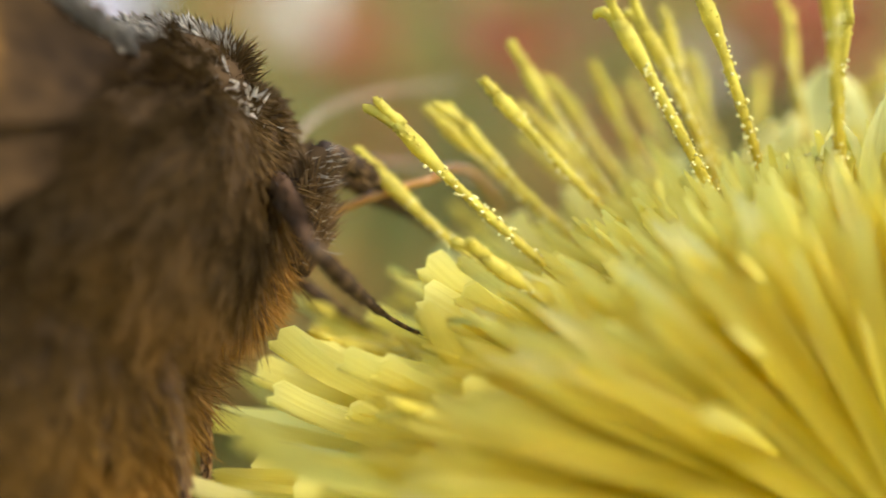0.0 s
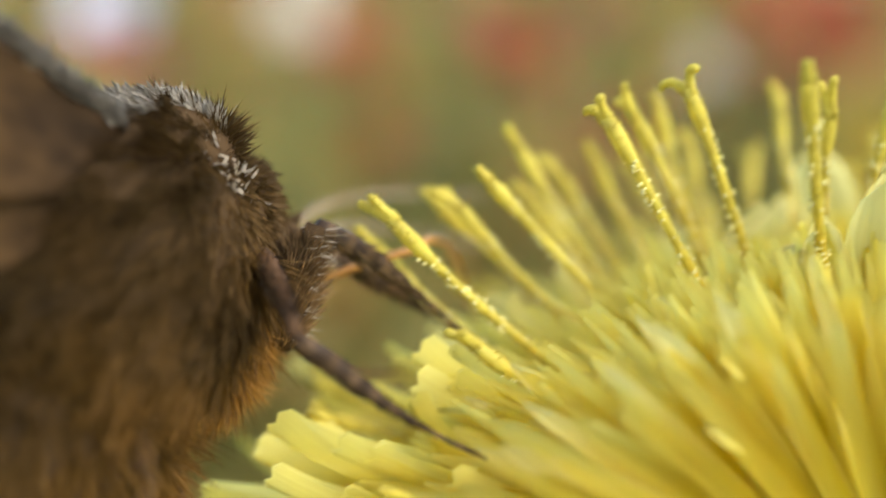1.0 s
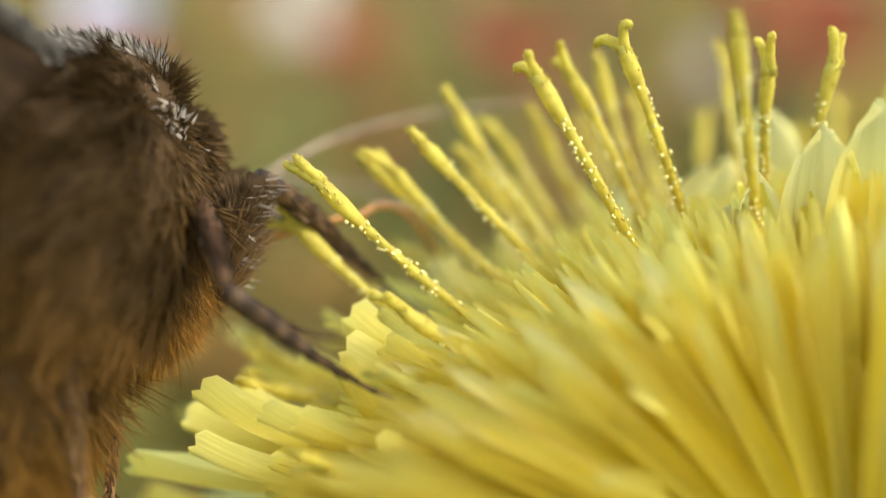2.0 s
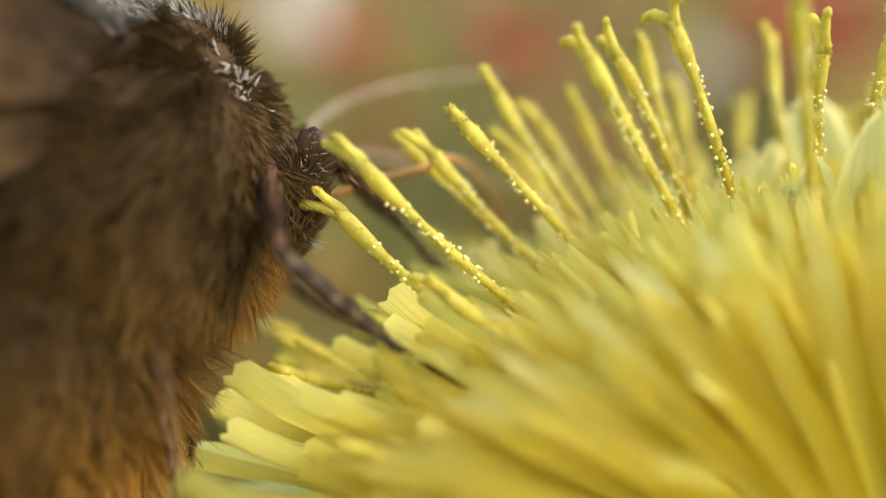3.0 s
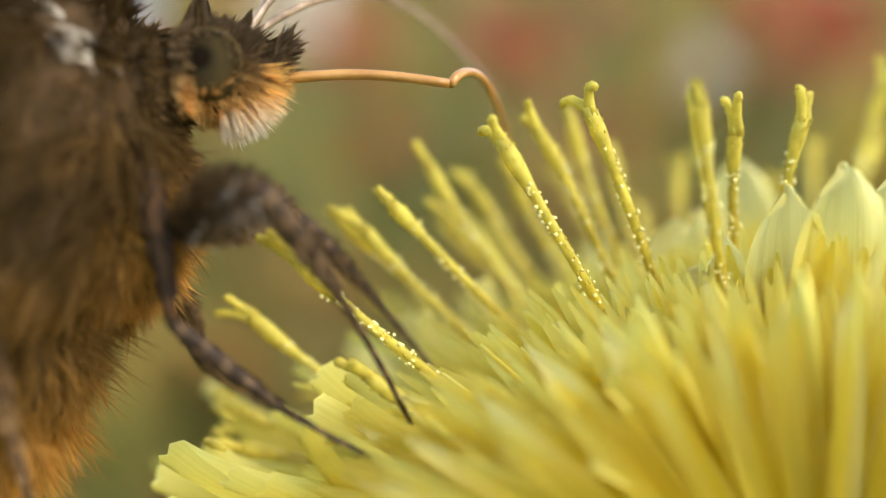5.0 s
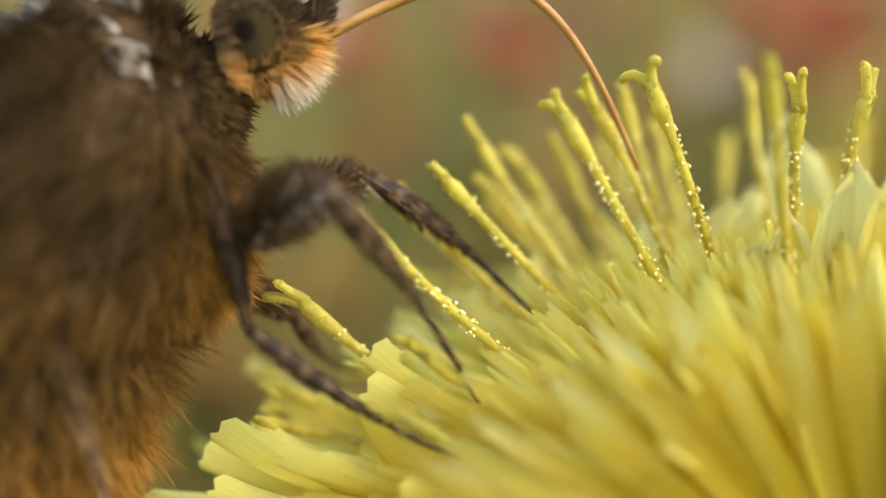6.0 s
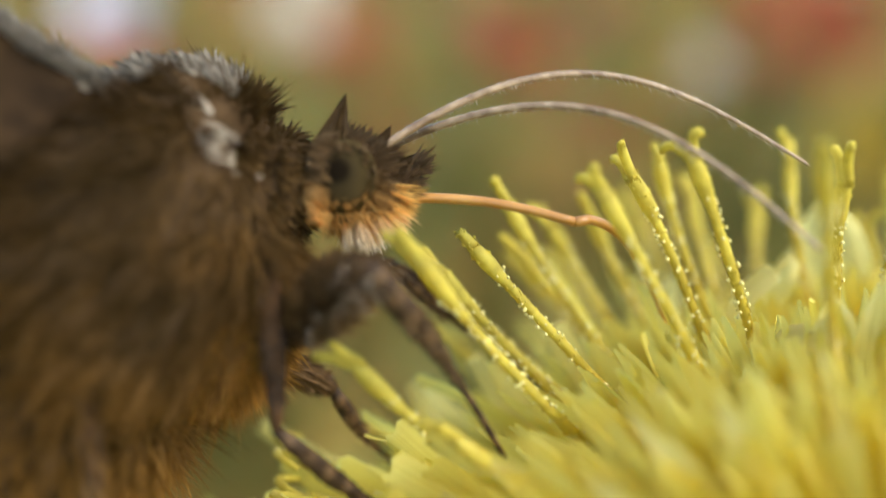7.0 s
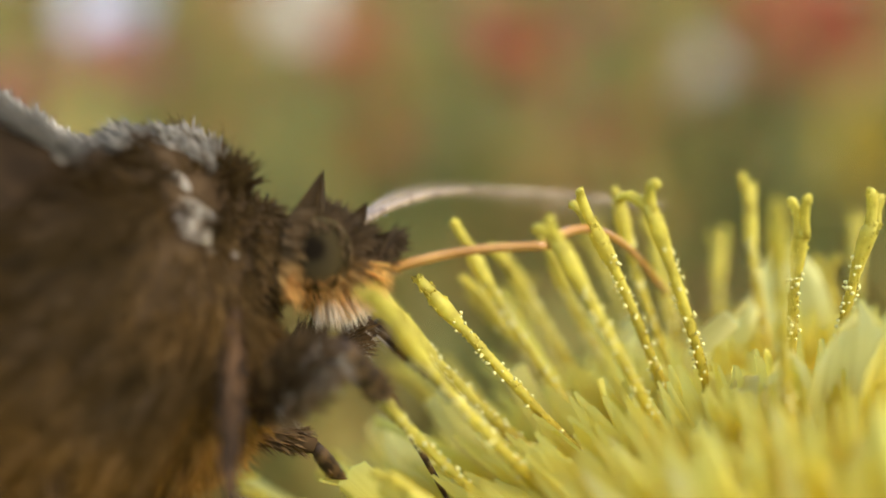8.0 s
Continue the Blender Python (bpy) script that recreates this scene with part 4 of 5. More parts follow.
        rv, rf = joined(*rim)
        link("wing_fringe", from_lists("wing_fringe", scaled(rv), rf, False), M_CREST_FUR, wing, "tan and white scales along the wing's front edge")
        link("hindwing", wing_mesh("hindwing", s, (-4.2, 1.9, 0.2), (-7.6, 3.0, 0.6), (-2.6, 1.2, -5.4), rng), M_WING, moth, "dull brown hindwing")
    head = build_head(moth, rng)
    parts["head"] = head
    parts["antenna_near"], parts["antenna_far"] = build_antenna(head), build_antenna(head)
    parts["proboscis"], parts["proboscis_tip"] = build_proboscis(head)
    for key, kind, size in (("near_fore", "fore", 1.0), ("far_fore", "fore", 1.0), ("near_mid", "mid", 1.0), ("far_mid", "far_mid", 1.0)):
        fl = FEMUR["fore"] if kind == "fore" else (FEMUR["mid"] if kind == "mid" else 2.4)
        line = leg_line(fl, 0.1)
        thick = 0.55 if kind == "mid" else 1.05 if kind == "fore" else 0.8
        parts[key + "_femur"] = furry_limb("femur", line, [thick * r for r in (0.20, 0.36, 0.44, 0.46, 0.44, 0.40, 0.36, 0.30, 0.27, 0.22)], 1700 if kind == "fore" else 620, 0.52 * thick, rng, M_DARK_FUR if kind == "mid" else M_LEG_FUR, moth, M_CUTICLE if kind == "mid" else M_BODY, 0.84, spread=(0.25, 1.1) if kind == "fore" else (0.1, 0.5), label="hairy brown thigh of a leg")
        if kind == "fore":
            wisps = [tuft(line[i], (0.2, rng.uniform(-0.6, 0.6), -1.0), 26, 0.62, 0.5, 0.035, rng, 0.28) for i in range(2, 9)]
            hv, hf = joined(*wisps)
            link("pale_hairs", from_lists("pale_hairs", scaled(hv), hf, False), M_PALE_FUR, parts[key + "_femur"], "pale hairs on the underside of the thigh")
        sl = SHANK[kind]
        line = leg_line(sl, 0.22 if kind == "fore" else -0.35, 16)
        thin = 0.66 if kind == "fore" else 0.48
        rad = [thin * r for r in (0.26, 0.36, 0.40, 0.40, 0.35, 0.27, 0.17, 0.125, 0.115, 0.12, 0.105, 0.11, 0.095, 0.10, 0.085, 0.06)]
        parts[key + "_shank"] = furry_limb("shank", line, rad, 420 if kind != "mid" else 260, (0.3 if kind == "far_mid" else 0.5) * thin, rng, M_DARK_FUR if kind == "mid" else M_LEG_FUR, moth, M_SHANK, 0.5, label="brown shin and ringed foot of a leg")
    line = bezier((0, 0, 0), (0.25, 0, -0.9), (0.45, 0, -1.6), (0.35, 0, -3.0), 12)
    parts["hind_foot"] = furry_limb("hind_foot", line, [0.17, 0.2, 0.2, 0.18, 0.16, 0.15, 0.16, 0.13, 0.12, 0.13, 0.11, 0.06], 420, 0.3, rng, M_LEG_FUR, moth, M_CUTICLE, label="brown hairy hind foot with a small claw")
    cv, cf = joined(tube_lists(bezier((0.35, 0, -2.6), (0.5, 0, -2.75), (0.62, 0, -2.9), (0.68, 0, -3.05), 6), [0.04, 0.04, 0.035, 0.03, 0.02, 0.01], 6))
    link("claw", from_lists("claw", scaled(cv), cf), M_CUTICLE, parts["hind_foot"])
    # hind legs, held still along the belly
    for s in (-1, 1):
        line = bezier((-3.8, 1.5 * s, -3.4), (-3.6, 2.3 * s, -4.4), (-3.3, 2.3 * s, -5.6), (-2.8, 2.0 * s, -8.6), 14)
        furry_limb("hind_leg", line, [0.40, 0.42, 0.40, 0.36, 0.32, 0.26, 0.24, 0.24, 0.22, 0.18, 0.12, 0.11, 0.10, 0.05], 520, 0.6, rng, M_LEG_FUR, moth, label="hairy brown hind leg with spurs")
    tagged(moth, "furry brown and rust moth feeding on a yellow flower", "moth")
    return parts


build_ground()
build_foliage()
build_grass()
build_bed_flowers()
flower, moving_styles = build_flower()
moth_parts = build_moth()


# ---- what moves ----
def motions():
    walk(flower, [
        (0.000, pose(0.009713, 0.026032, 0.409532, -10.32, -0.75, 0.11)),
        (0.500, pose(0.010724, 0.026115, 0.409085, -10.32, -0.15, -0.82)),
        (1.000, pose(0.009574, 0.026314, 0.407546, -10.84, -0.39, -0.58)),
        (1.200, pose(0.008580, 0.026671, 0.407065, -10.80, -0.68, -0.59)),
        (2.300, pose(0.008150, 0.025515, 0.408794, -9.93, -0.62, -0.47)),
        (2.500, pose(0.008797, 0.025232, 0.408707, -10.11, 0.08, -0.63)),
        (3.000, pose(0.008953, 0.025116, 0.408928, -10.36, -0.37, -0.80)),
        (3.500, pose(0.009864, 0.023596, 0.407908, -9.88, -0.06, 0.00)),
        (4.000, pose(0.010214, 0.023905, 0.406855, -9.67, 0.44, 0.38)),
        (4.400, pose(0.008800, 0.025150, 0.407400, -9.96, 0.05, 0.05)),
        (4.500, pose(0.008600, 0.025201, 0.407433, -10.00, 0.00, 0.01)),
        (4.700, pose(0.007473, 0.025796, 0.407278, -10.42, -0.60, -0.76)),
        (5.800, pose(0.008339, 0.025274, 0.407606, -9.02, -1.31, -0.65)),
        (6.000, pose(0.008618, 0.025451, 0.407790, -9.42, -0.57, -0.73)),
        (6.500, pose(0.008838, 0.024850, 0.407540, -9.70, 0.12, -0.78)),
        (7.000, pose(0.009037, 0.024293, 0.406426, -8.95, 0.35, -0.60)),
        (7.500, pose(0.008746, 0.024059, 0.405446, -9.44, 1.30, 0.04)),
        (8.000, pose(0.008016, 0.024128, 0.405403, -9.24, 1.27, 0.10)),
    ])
    walk(moving_styles["low_style"], [
        (0.000, pose(-0.002100, -0.000600, 0.000900, 14.65, -51.61, -11.58)),
        (0.500, pose(-0.002100, -0.000600, 0.000900, 11.30, -51.73, -8.92)),
        (1.000, pose(-0.002100, -0.000600, 0.000900, 10.64, -51.81, -8.40)),
        (1.200, pose(-0.002100, -0.000600, 0.000900, 15.35, -51.52, -12.13)),
        (2.300, pose(-0.002100, -0.000600, 0.000900, 21.18, -52.09, -17.00)),
        (2.500, pose(-0.002100, -0.000600, 0.000900, 18.10, -52.69, -14.57)),
        (3.000, pose(-0.002100, -0.000600, 0.000900, 32.03, -47.50, -24.76)),
        (3.500, pose(-0.002100, -0.000600, 0.000900, 35.86, -45.49, -27.27)),
        (4.000, pose(-0.002100, -0.000600, 0.000900, 29.09, -48.95, -22.76)),
        (4.500, pose(-0.002100, -0.000600, 0.000900, 33.21, -50.00, -26.63)),
        (4.700, pose(-0.002100, -0.000600, 0.000900, 25.34, -54.48, -21.08)),
        (5.800, pose(-0.002100, -0.000600, 0.000900, 30.31, -52.18, -24.79)),
        (6.000, pose(-0.002100, -0.000600, 0.000900, 38.63, -48.90, -31.06)),
        (6.500, pose(-0.002100, -0.000600, 0.000900, 44.67, -44.51, -34.72)),
        (7.000, pose(-0.002100, -0.000600, 0.000900, 44.41, -39.93, -32.17)),
        (7.500, pose(-0.002100, -0.000600, 0.000900, 27.62, -43.45, -19.79)),
        (8.000, pose(-0.002100, -0.000600, 0.000900, 36.81, -37.44, -24.47)),
    ])
    walk(moving_styles["high_style"], [
        (0.000, pose(-0.001900, -0.001000, 0.001300, 31.95, -43.47, -23.22)),
        (0.500, pose(-0.001900, -0.001000, 0.001300, 32.58, -42.84, -23.49)),
        (1.000, pose(-0.001900, -0.001000, 0.001300, 33.94, -43.04, -24.67)),
        (1.200, pose(-0.001900, -0.001000, 0.001300, 34.34, -43.18, -25.06)),
        (2.300, pose(-0.001900, -0.001000, 0.001300, 33.67, -42.95, -24.41)),
        (2.500, pose(-0.001900, -0.001000, 0.001300, 31.95, -43.76, -23.33)),
        (3.000, pose(-0.001900, -0.001000, 0.001300, 36.35, -41.69, -26.07)),
        (3.500, pose(-0.001900, -0.001000, 0.001300, 27.84, -43.69, -20.04)),
        (4.000, pose(-0.001900, -0.001000, 0.001300, 30.41, -43.98, -22.17)),
        (4.500, pose(-0.001900, -0.001000, 0.001300, 43.74, -35.62, -29.14)),
        (4.700, pose(-0.001900, -0.001000, 0.001300, 42.03, -37.84, -28.94)),
        (5.800, pose(-0.001900, -0.001000, 0.001300, 42.87, -35.35, -28.24)),
        (6.000, pose(-0.001900, -0.001000, 0.001300, 39.62, -37.63, -26.81)),
        (6.500, pose(-0.001900, -0.001000, 0.001300, 39.11, -38.85, -27.02)),
        (7.000, pose(-0.001900, -0.001000, 0.001300, 33.95, -36.10, -21.63)),
        (7.500, pose(-0.001900, -0.001000, 0.001300, 31.64, -37.59, -20.60)),
        (8.000, pose(-0.001900, -0.001000, 0.001300, 38.85, -31.96, -23.09)),
    ])
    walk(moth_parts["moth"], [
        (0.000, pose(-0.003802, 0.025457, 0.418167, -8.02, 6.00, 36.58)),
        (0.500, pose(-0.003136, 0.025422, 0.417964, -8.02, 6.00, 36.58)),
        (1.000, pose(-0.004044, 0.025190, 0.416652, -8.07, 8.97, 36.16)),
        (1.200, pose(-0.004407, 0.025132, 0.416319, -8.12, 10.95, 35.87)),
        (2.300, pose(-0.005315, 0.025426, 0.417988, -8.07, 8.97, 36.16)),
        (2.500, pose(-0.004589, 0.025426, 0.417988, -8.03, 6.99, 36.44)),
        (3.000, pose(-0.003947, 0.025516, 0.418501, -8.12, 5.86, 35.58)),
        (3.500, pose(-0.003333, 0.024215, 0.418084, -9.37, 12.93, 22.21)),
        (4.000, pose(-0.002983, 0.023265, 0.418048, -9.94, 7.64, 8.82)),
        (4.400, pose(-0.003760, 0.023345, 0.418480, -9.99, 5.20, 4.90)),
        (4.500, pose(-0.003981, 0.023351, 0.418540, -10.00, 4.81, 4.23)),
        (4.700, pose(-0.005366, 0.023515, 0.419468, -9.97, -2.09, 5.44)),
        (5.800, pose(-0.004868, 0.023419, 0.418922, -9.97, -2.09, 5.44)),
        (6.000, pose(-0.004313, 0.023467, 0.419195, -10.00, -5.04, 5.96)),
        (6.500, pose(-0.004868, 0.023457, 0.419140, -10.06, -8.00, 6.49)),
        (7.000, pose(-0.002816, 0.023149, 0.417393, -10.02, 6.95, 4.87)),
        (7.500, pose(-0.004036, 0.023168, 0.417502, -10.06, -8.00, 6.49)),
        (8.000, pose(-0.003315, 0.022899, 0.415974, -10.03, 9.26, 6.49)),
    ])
    walk(moth_parts["head"], [
        (0.000, pose(-0.000500, 0.000000, -0.000850, 0.00, 46.00, 18.00)),
        (0.500, pose(-0.000500, 0.000000, -0.000850, 0.00, 46.00, 18.00)),
        (1.000, pose(-0.000500, -0.000000, -0.000850, -0.00, 46.00, 18.00)),
        (1.200, pose(-0.000500, -0.000000, -0.000850, 0.00, 46.00, 18.00)),
        (2.300, pose(-0.000500, 0.000000, -0.000850, -0.00, 46.00, 18.00)),
        (2.500, pose(-0.000500, 0.000000, -0.000850, -0.00, 46.00, 18.00)),
        (3.000, pose(-0.000500, 0.000000, -0.000850, -0.00, 46.00, 18.00)),
        (3.500, pose(-0.000550, 0.000150, -0.000150, 0.00, 8.00, 14.00)),
        (4.000, pose(0.000000, -0.000000, 0.000000, -0.00, 0.00, 0.00)),
        (4.500, pose(0.000000, -0.000000, 0.000000, -0.00, 0.00, 0.00)),
        (4.700, pose(-0.000000, 0.000000, 0.000000, 0.00, -0.00, 0.00)),
        (5.800, pose(-0.000000, -0.000000, -0.000000, 0.00, -0.00, 0.00)),
        (6.000, pose(-0.000150, -0.000000, 0.000600, 0.00, -8.00, -0.00)),
        (6.467, pose(-0.000100, 0.000000, -0.000900, 0.00, 4.00, 0.00)),
        (6.500, pose(-0.000100, 0.000000, -0.000200, 0.00, 4.00, 0.00)),
        (6.533, pose(-0.000100, 0.000000, 0.000500, 0.00, 4.00, 0.00)),
        (7.000, pose(0.000000, 0.000000, 0.000000, -0.00, 0.00, 0.00)),
        (7.467, pose(-0.000100, 0.000000, -0.000900, 0.00, 9.00, 0.00)),
        (7.500, pose(-0.000100, -0.000000, -0.000200, 0.00, 10.00, 0.00)),
        (7.533, pose(-0.000100, 0.000000, 0.000450, 0.00, 10.00, 0.00)),
        (8.000, pose(-0.000000, -0.000000, -0.000000, -0.00, 0.00, 0.00)),
    ])
    walk(moth_parts["antenna_near"], [
        (0.000, pose(0.001700, -0.000350, 0.000750, -63.02, -49.94, 1.42)),
        (0.500, pose(0.001700, -0.000350, 0.000750, -78.70, -57.38, 22.89)),
        (1.000, pose(0.001700, -0.000350, 0.000750, -67.29, -51.58, 5.79)),
        (1.200, pose(0.001700, -0.000350, 0.000750, -78.77, -58.88, 19.54)),
        (2.300, pose(0.001700, -0.000350, 0.000750, -69.94, -48.71, 9.33)),
        (2.500, pose(0.001700, -0.000350, 0.000750, -51.89, -44.86, -14.31)),
        (3.000, pose(0.001700, -0.000350, 0.000750, -63.05, -47.66, 1.46)),
        (3.500, pose(0.001700, -0.000350, 0.000750, -54.63, -25.47, 3.95)),
        (4.000, pose(0.001700, -0.000350, 0.000750, -1.54, 1.49, 14.80)),
        (4.500, pose(0.001700, -0.000350, 0.000750, -54.72, -5.58, 33.73)),
        (4.700, pose(0.001700, -0.000350, 0.000750, 2.15, -4.92, 45.41)),
        (5.800, pose(0.001700, -0.000350, 0.000750, 3.51, -40.52, 60.62)),
        (6.000, pose(0.001700, -0.000350, 0.000750, 10.51, -25.34, 37.56)),
        (6.500, pose(0.001700, -0.000350, 0.000750, 6.98, -45.78, 71.53)),
        (7.000, pose(0.001700, -0.000350, 0.000750, -0.09, -3.62, 0.86)),
        (7.500, pose(0.001700, -0.000350, 0.000750, -43.21, -2.36, -21.66)),
        (8.000, pose(0.001700, -0.000350, 0.000750, -71.94, -10.18, 28.72)),
    ])
    walk(moth_parts["antenna_far"], [
        (0.000, pose(0.001700, 0.000350, 0.000750, -69.94, -69.35, 10.14)),
        (0.500, pose(0.001700, 0.000350, 0.000750, -87.59, -71.44, 32.12)),
        (1.000, pose(0.001700, 0.000350, 0.000750, -60.81, -61.28, -2.77)),
        (1.200, pose(0.001700, 0.000350, 0.000750, -69.15, -66.64, 6.88)),
        (2.300, pose(0.001700, 0.000350, 0.000750, -11.99, -55.26, -70.73)),
        (2.500, pose(0.001700, 0.000350, 0.000750, -53.33, -63.85, -11.78)),
        (3.000, pose(0.001700, 0.000350, 0.000750, -48.83, -67.71, -17.02)),
        (3.500, pose(0.001700, 0.000350, 0.000750, -60.42, -13.70, 3.27)),
        (4.000, pose(0.001700, 0.000350, 0.000750, 2.84, 5.33, -27.75)),
        (4.267, pose(0.001700, 0.000350, 0.000750, -23.17, -9.65, 10.36)),
        (4.500, pose(0.001700, 0.000350, 0.000750, -52.86, -4.33, 51.17)),
        (4.700, pose(0.001700, 0.000350, 0.000750, 2.22, 2.66, 47.62)),
        (5.800, pose(0.001700, 0.000350, 0.000750, 2.07, 6.21, 43.43)),
        (6.000, pose(0.001700, 0.000350, 0.000750, 8.10, -10.37, 32.68)),
        (6.500, pose(0.001700, 0.000350, 0.000750, 4.90, -38.07, 47.43)),
        (7.000, pose(0.001700, 0.000350, 0.000750, 2.51, 8.65, -23.99)),
        (7.500, pose(0.001700, 0.000350, 0.000750, 0.42, -7.53, -24.90)),
        (8.000, pose(0.001700, 0.000350, 0.000750, -69.86, -8.85, 38.91)),
    ])
    walk(moth_parts["proboscis"], [
        (0.000, pose(0.002150, -0.000000, -0.000250, 50.42, -38.28, -84.05)),
        (0.500, pose(0.002150, -0.000000, -0.000250, 64.64, -46.50, -106.93)),
        (1.000, pose(0.002150, -0.000000, -0.000250, 54.21, -42.16, -85.29)),
        (1.200, pose(0.002150, -0.000000, -0.000250, 63.06, -47.11, -95.78)),
        (2.300, pose(0.002150, 0.000000, -0.000250, 49.71, -38.62, -78.02)),
        (2.500, pose(0.002150, 0.000000, -0.000250, 49.89, -38.74, -81.01)),
        (3.000, pose(0.002150, -0.000000, -0.000250, 49.54, -38.31, -81.95)),
        (3.500, pose(0.002150, 0.000000, -0.000250, 7.00, -9.63, -41.30)),
        (4.000, pose(0.002150, -0.000000, -0.000250, 1.75, 8.33, -16.47)),
        (4.500, pose(0.002150, 0.000000, -0.000250, -0.24, -5.74, 3.48)),
        (4.700, pose(0.002150, 0.000000, -0.000250, -0.30, 1.49, -5.66)),
        (5.800, pose(0.002150, -0.000000, -0.000250, -0.37, 5.98, -7.03)),
        (6.000, pose(0.002150, -0.000000, -0.000250, -1.98, -7.09, -7.67)),
        (6.500, pose(0.002150, 0.000000, -0.000250, -0.88, -12.02, -9.67)),
        (7.000, pose(0.002150, 0.000000, -0.000250, 1.30, 2.17, -12.40)),
        (7.500, pose(0.002150, -0.000000, -0.000250, 0.18, -10.64, -10.30)),
        (8.000, pose(0.002150, -0.000000, -0.000250, 2.01, -17.03, -14.39)),
    ])
    walk(moth_parts["proboscis_tip"], [
        (0.000, pose(0.002455, -0.002928, 0.002073, 5.40, -32.34, 13.60)),
        (0.500, pose(0.001398, -0.002469, 0.002470, 3.13, -25.36, 17.37)),
        (1.000, pose(0.002378, -0.002770, 0.002267, -0.34, -27.35, 20.16)),
        (1.200, pose(0.001893, -0.002539, 0.002498, -0.16, -28.18, 18.29)),
        (2.300, pose(0.002758, -0.002866, 0.002091, 4.23, -32.07, 13.24)),
        (2.500, pose(0.002607, -0.002889, 0.002097, 5.81, -27.87, 12.32)),
        (3.000, pose(0.002562, -0.002913, 0.002075, 5.65, -28.46, 13.07)),
        (3.500, pose(0.004928, -0.002440, 0.000377, 9.44, 33.81, 2.43)),
        (4.000, pose(0.005708, -0.001052, -0.000793, 9.87, 36.64, 37.04)),
        (4.500, pose(0.005874, 0.000227, 0.000125, -2.22, 57.71, -13.66)),
        (4.700, pose(0.005880, -0.000370, -0.000348, 18.88, 10.00, 69.14)),
        (5.800, pose(0.005852, -0.000457, -0.000640, 19.15, 34.27, 58.72)),
        (6.000, pose(0.005838, -0.000497, 0.000213, 16.81, 57.55, 26.85)),
        (6.500, pose(0.005766, -0.000616, 0.000531, 20.27, 23.50, 61.91)),
        (7.000, pose(0.005810, -0.000805, -0.000392, 9.23, 31.19, 42.36)),
        (7.500, pose(0.005776, -0.000659, 0.000442, 13.44, 24.18, 50.82)),
        (8.000, pose(0.005623, -0.000891, 0.000848, 7.55, 6.32, 43.59)),
    ])
    walk(moth_parts["near_fore_femur"], [
        (0.000, pose(0.000200, -0.001200, -0.003400, -0.00, -78.75, -63.11)),
        (0.500, pose(0.000200, -0.001200, -0.003400, 0.00, -74.93, -52.54)),
        (1.000, pose(0.000200, -0.001200, -0.003400, 7.43, -76.14, -43.48)),
        (1.200, pose(0.000200, -0.001200, -0.003400, 14.42, -78.69, -48.13)),
        (2.300, pose(0.000200, -0.001200, -0.003400, 8.14, -75.35, -51.03)),
        (2.500, pose(0.000200, -0.001200, -0.003400, 3.18, -76.42, -51.38)),
        (3.000, pose(0.000200, -0.001200, -0.003400, -0.00, -71.15, -92.78)),
        (3.500, pose(0.000200, -0.001200, -0.003400, 12.69, -51.42, -70.78)),
        (4.000, pose(0.000200, -0.001200, -0.003400, 7.70, -75.94, -25.51)),
        (4.500, pose(0.000200, -0.001200, -0.003400, 3.33, -45.63, -37.98)),
        (4.700, pose(0.000200, -0.001200, -0.003400, -2.46, -13.40, -52.31)),
        (5.800, pose(0.000200, -0.001200, -0.003400, -2.50, -18.26, -51.45)),
        (6.000, pose(0.000200, -0.001200, -0.003400, -5.22, -18.56, -53.77)),
        (6.500, pose(0.000200, -0.001200, -0.003400, -7.53, -8.72, -54.41)),
        (7.000, pose(0.000200, -0.001200, -0.003400, 5.93, -35.41, -57.02)),
        (7.500, pose(0.000200, -0.001200, -0.003400, -7.66, -1.57, -57.84)),
        (8.000, pose(0.000200, -0.001200, -0.003400, 8.05, -38.19, -56.95)),
    ])
    walk(moth_parts["near_fore_shank"], [
        (0.000, pose(0.000456, -0.001705, -0.000556, -0.00, 23.74, 17.17)),
        (0.500, pose(0.000659, -0.001798, -0.000600, -0.00, 29.78, 9.06)),
        (1.000, pose(0.000704, -0.001678, -0.000584, 0.18, 31.80, -2.75)),
        (1.200, pose(0.000580, -0.001624, -0.000556, -0.50, 29.70, 4.72)),
        (2.300, pose(0.000661, -0.001770, -0.000594, -0.68, 29.89, 11.06)),
        (2.500, pose(0.000625, -0.001732, -0.000581, -0.24, 32.25, 11.44)),
        (3.000, pose(0.000154, -0.002136, -0.000656, 0.00, 36.07, 15.63)),
        (3.500, pose(0.000795, -0.002908, -0.001133, -2.14, 27.94, 11.01)),
        (4.000, pose(0.000836, -0.001504, -0.000587, -2.60, 8.00, 24.99)),
        (4.500, pose(0.001798, -0.002448, -0.001327, -3.05, 47.28, 28.82)),
        (4.700, pose(0.001925, -0.003432, -0.002728, 3.32, 54.58, 42.61)),
        (5.800, pose(0.001916, -0.003354, -0.002491, 2.69, 48.56, 38.40)),
        (6.000, pose(0.001825, -0.003418, -0.002477, 5.86, 52.91, 40.64)),
        (6.500, pose(0.001868, -0.003531, -0.002961, 6.21, 53.22, 29.16)),
        (7.000, pose(0.001487, -0.003183, -0.001720, -4.69, 45.02, 30.12)),
        (7.500, pose(0.001743, -0.003654, -0.003321, 11.42, 55.31, 55.14)),
        (8.000, pose(0.001443, -0.003110, -0.001607, -8.06, 34.75, 51.00)),
    ])
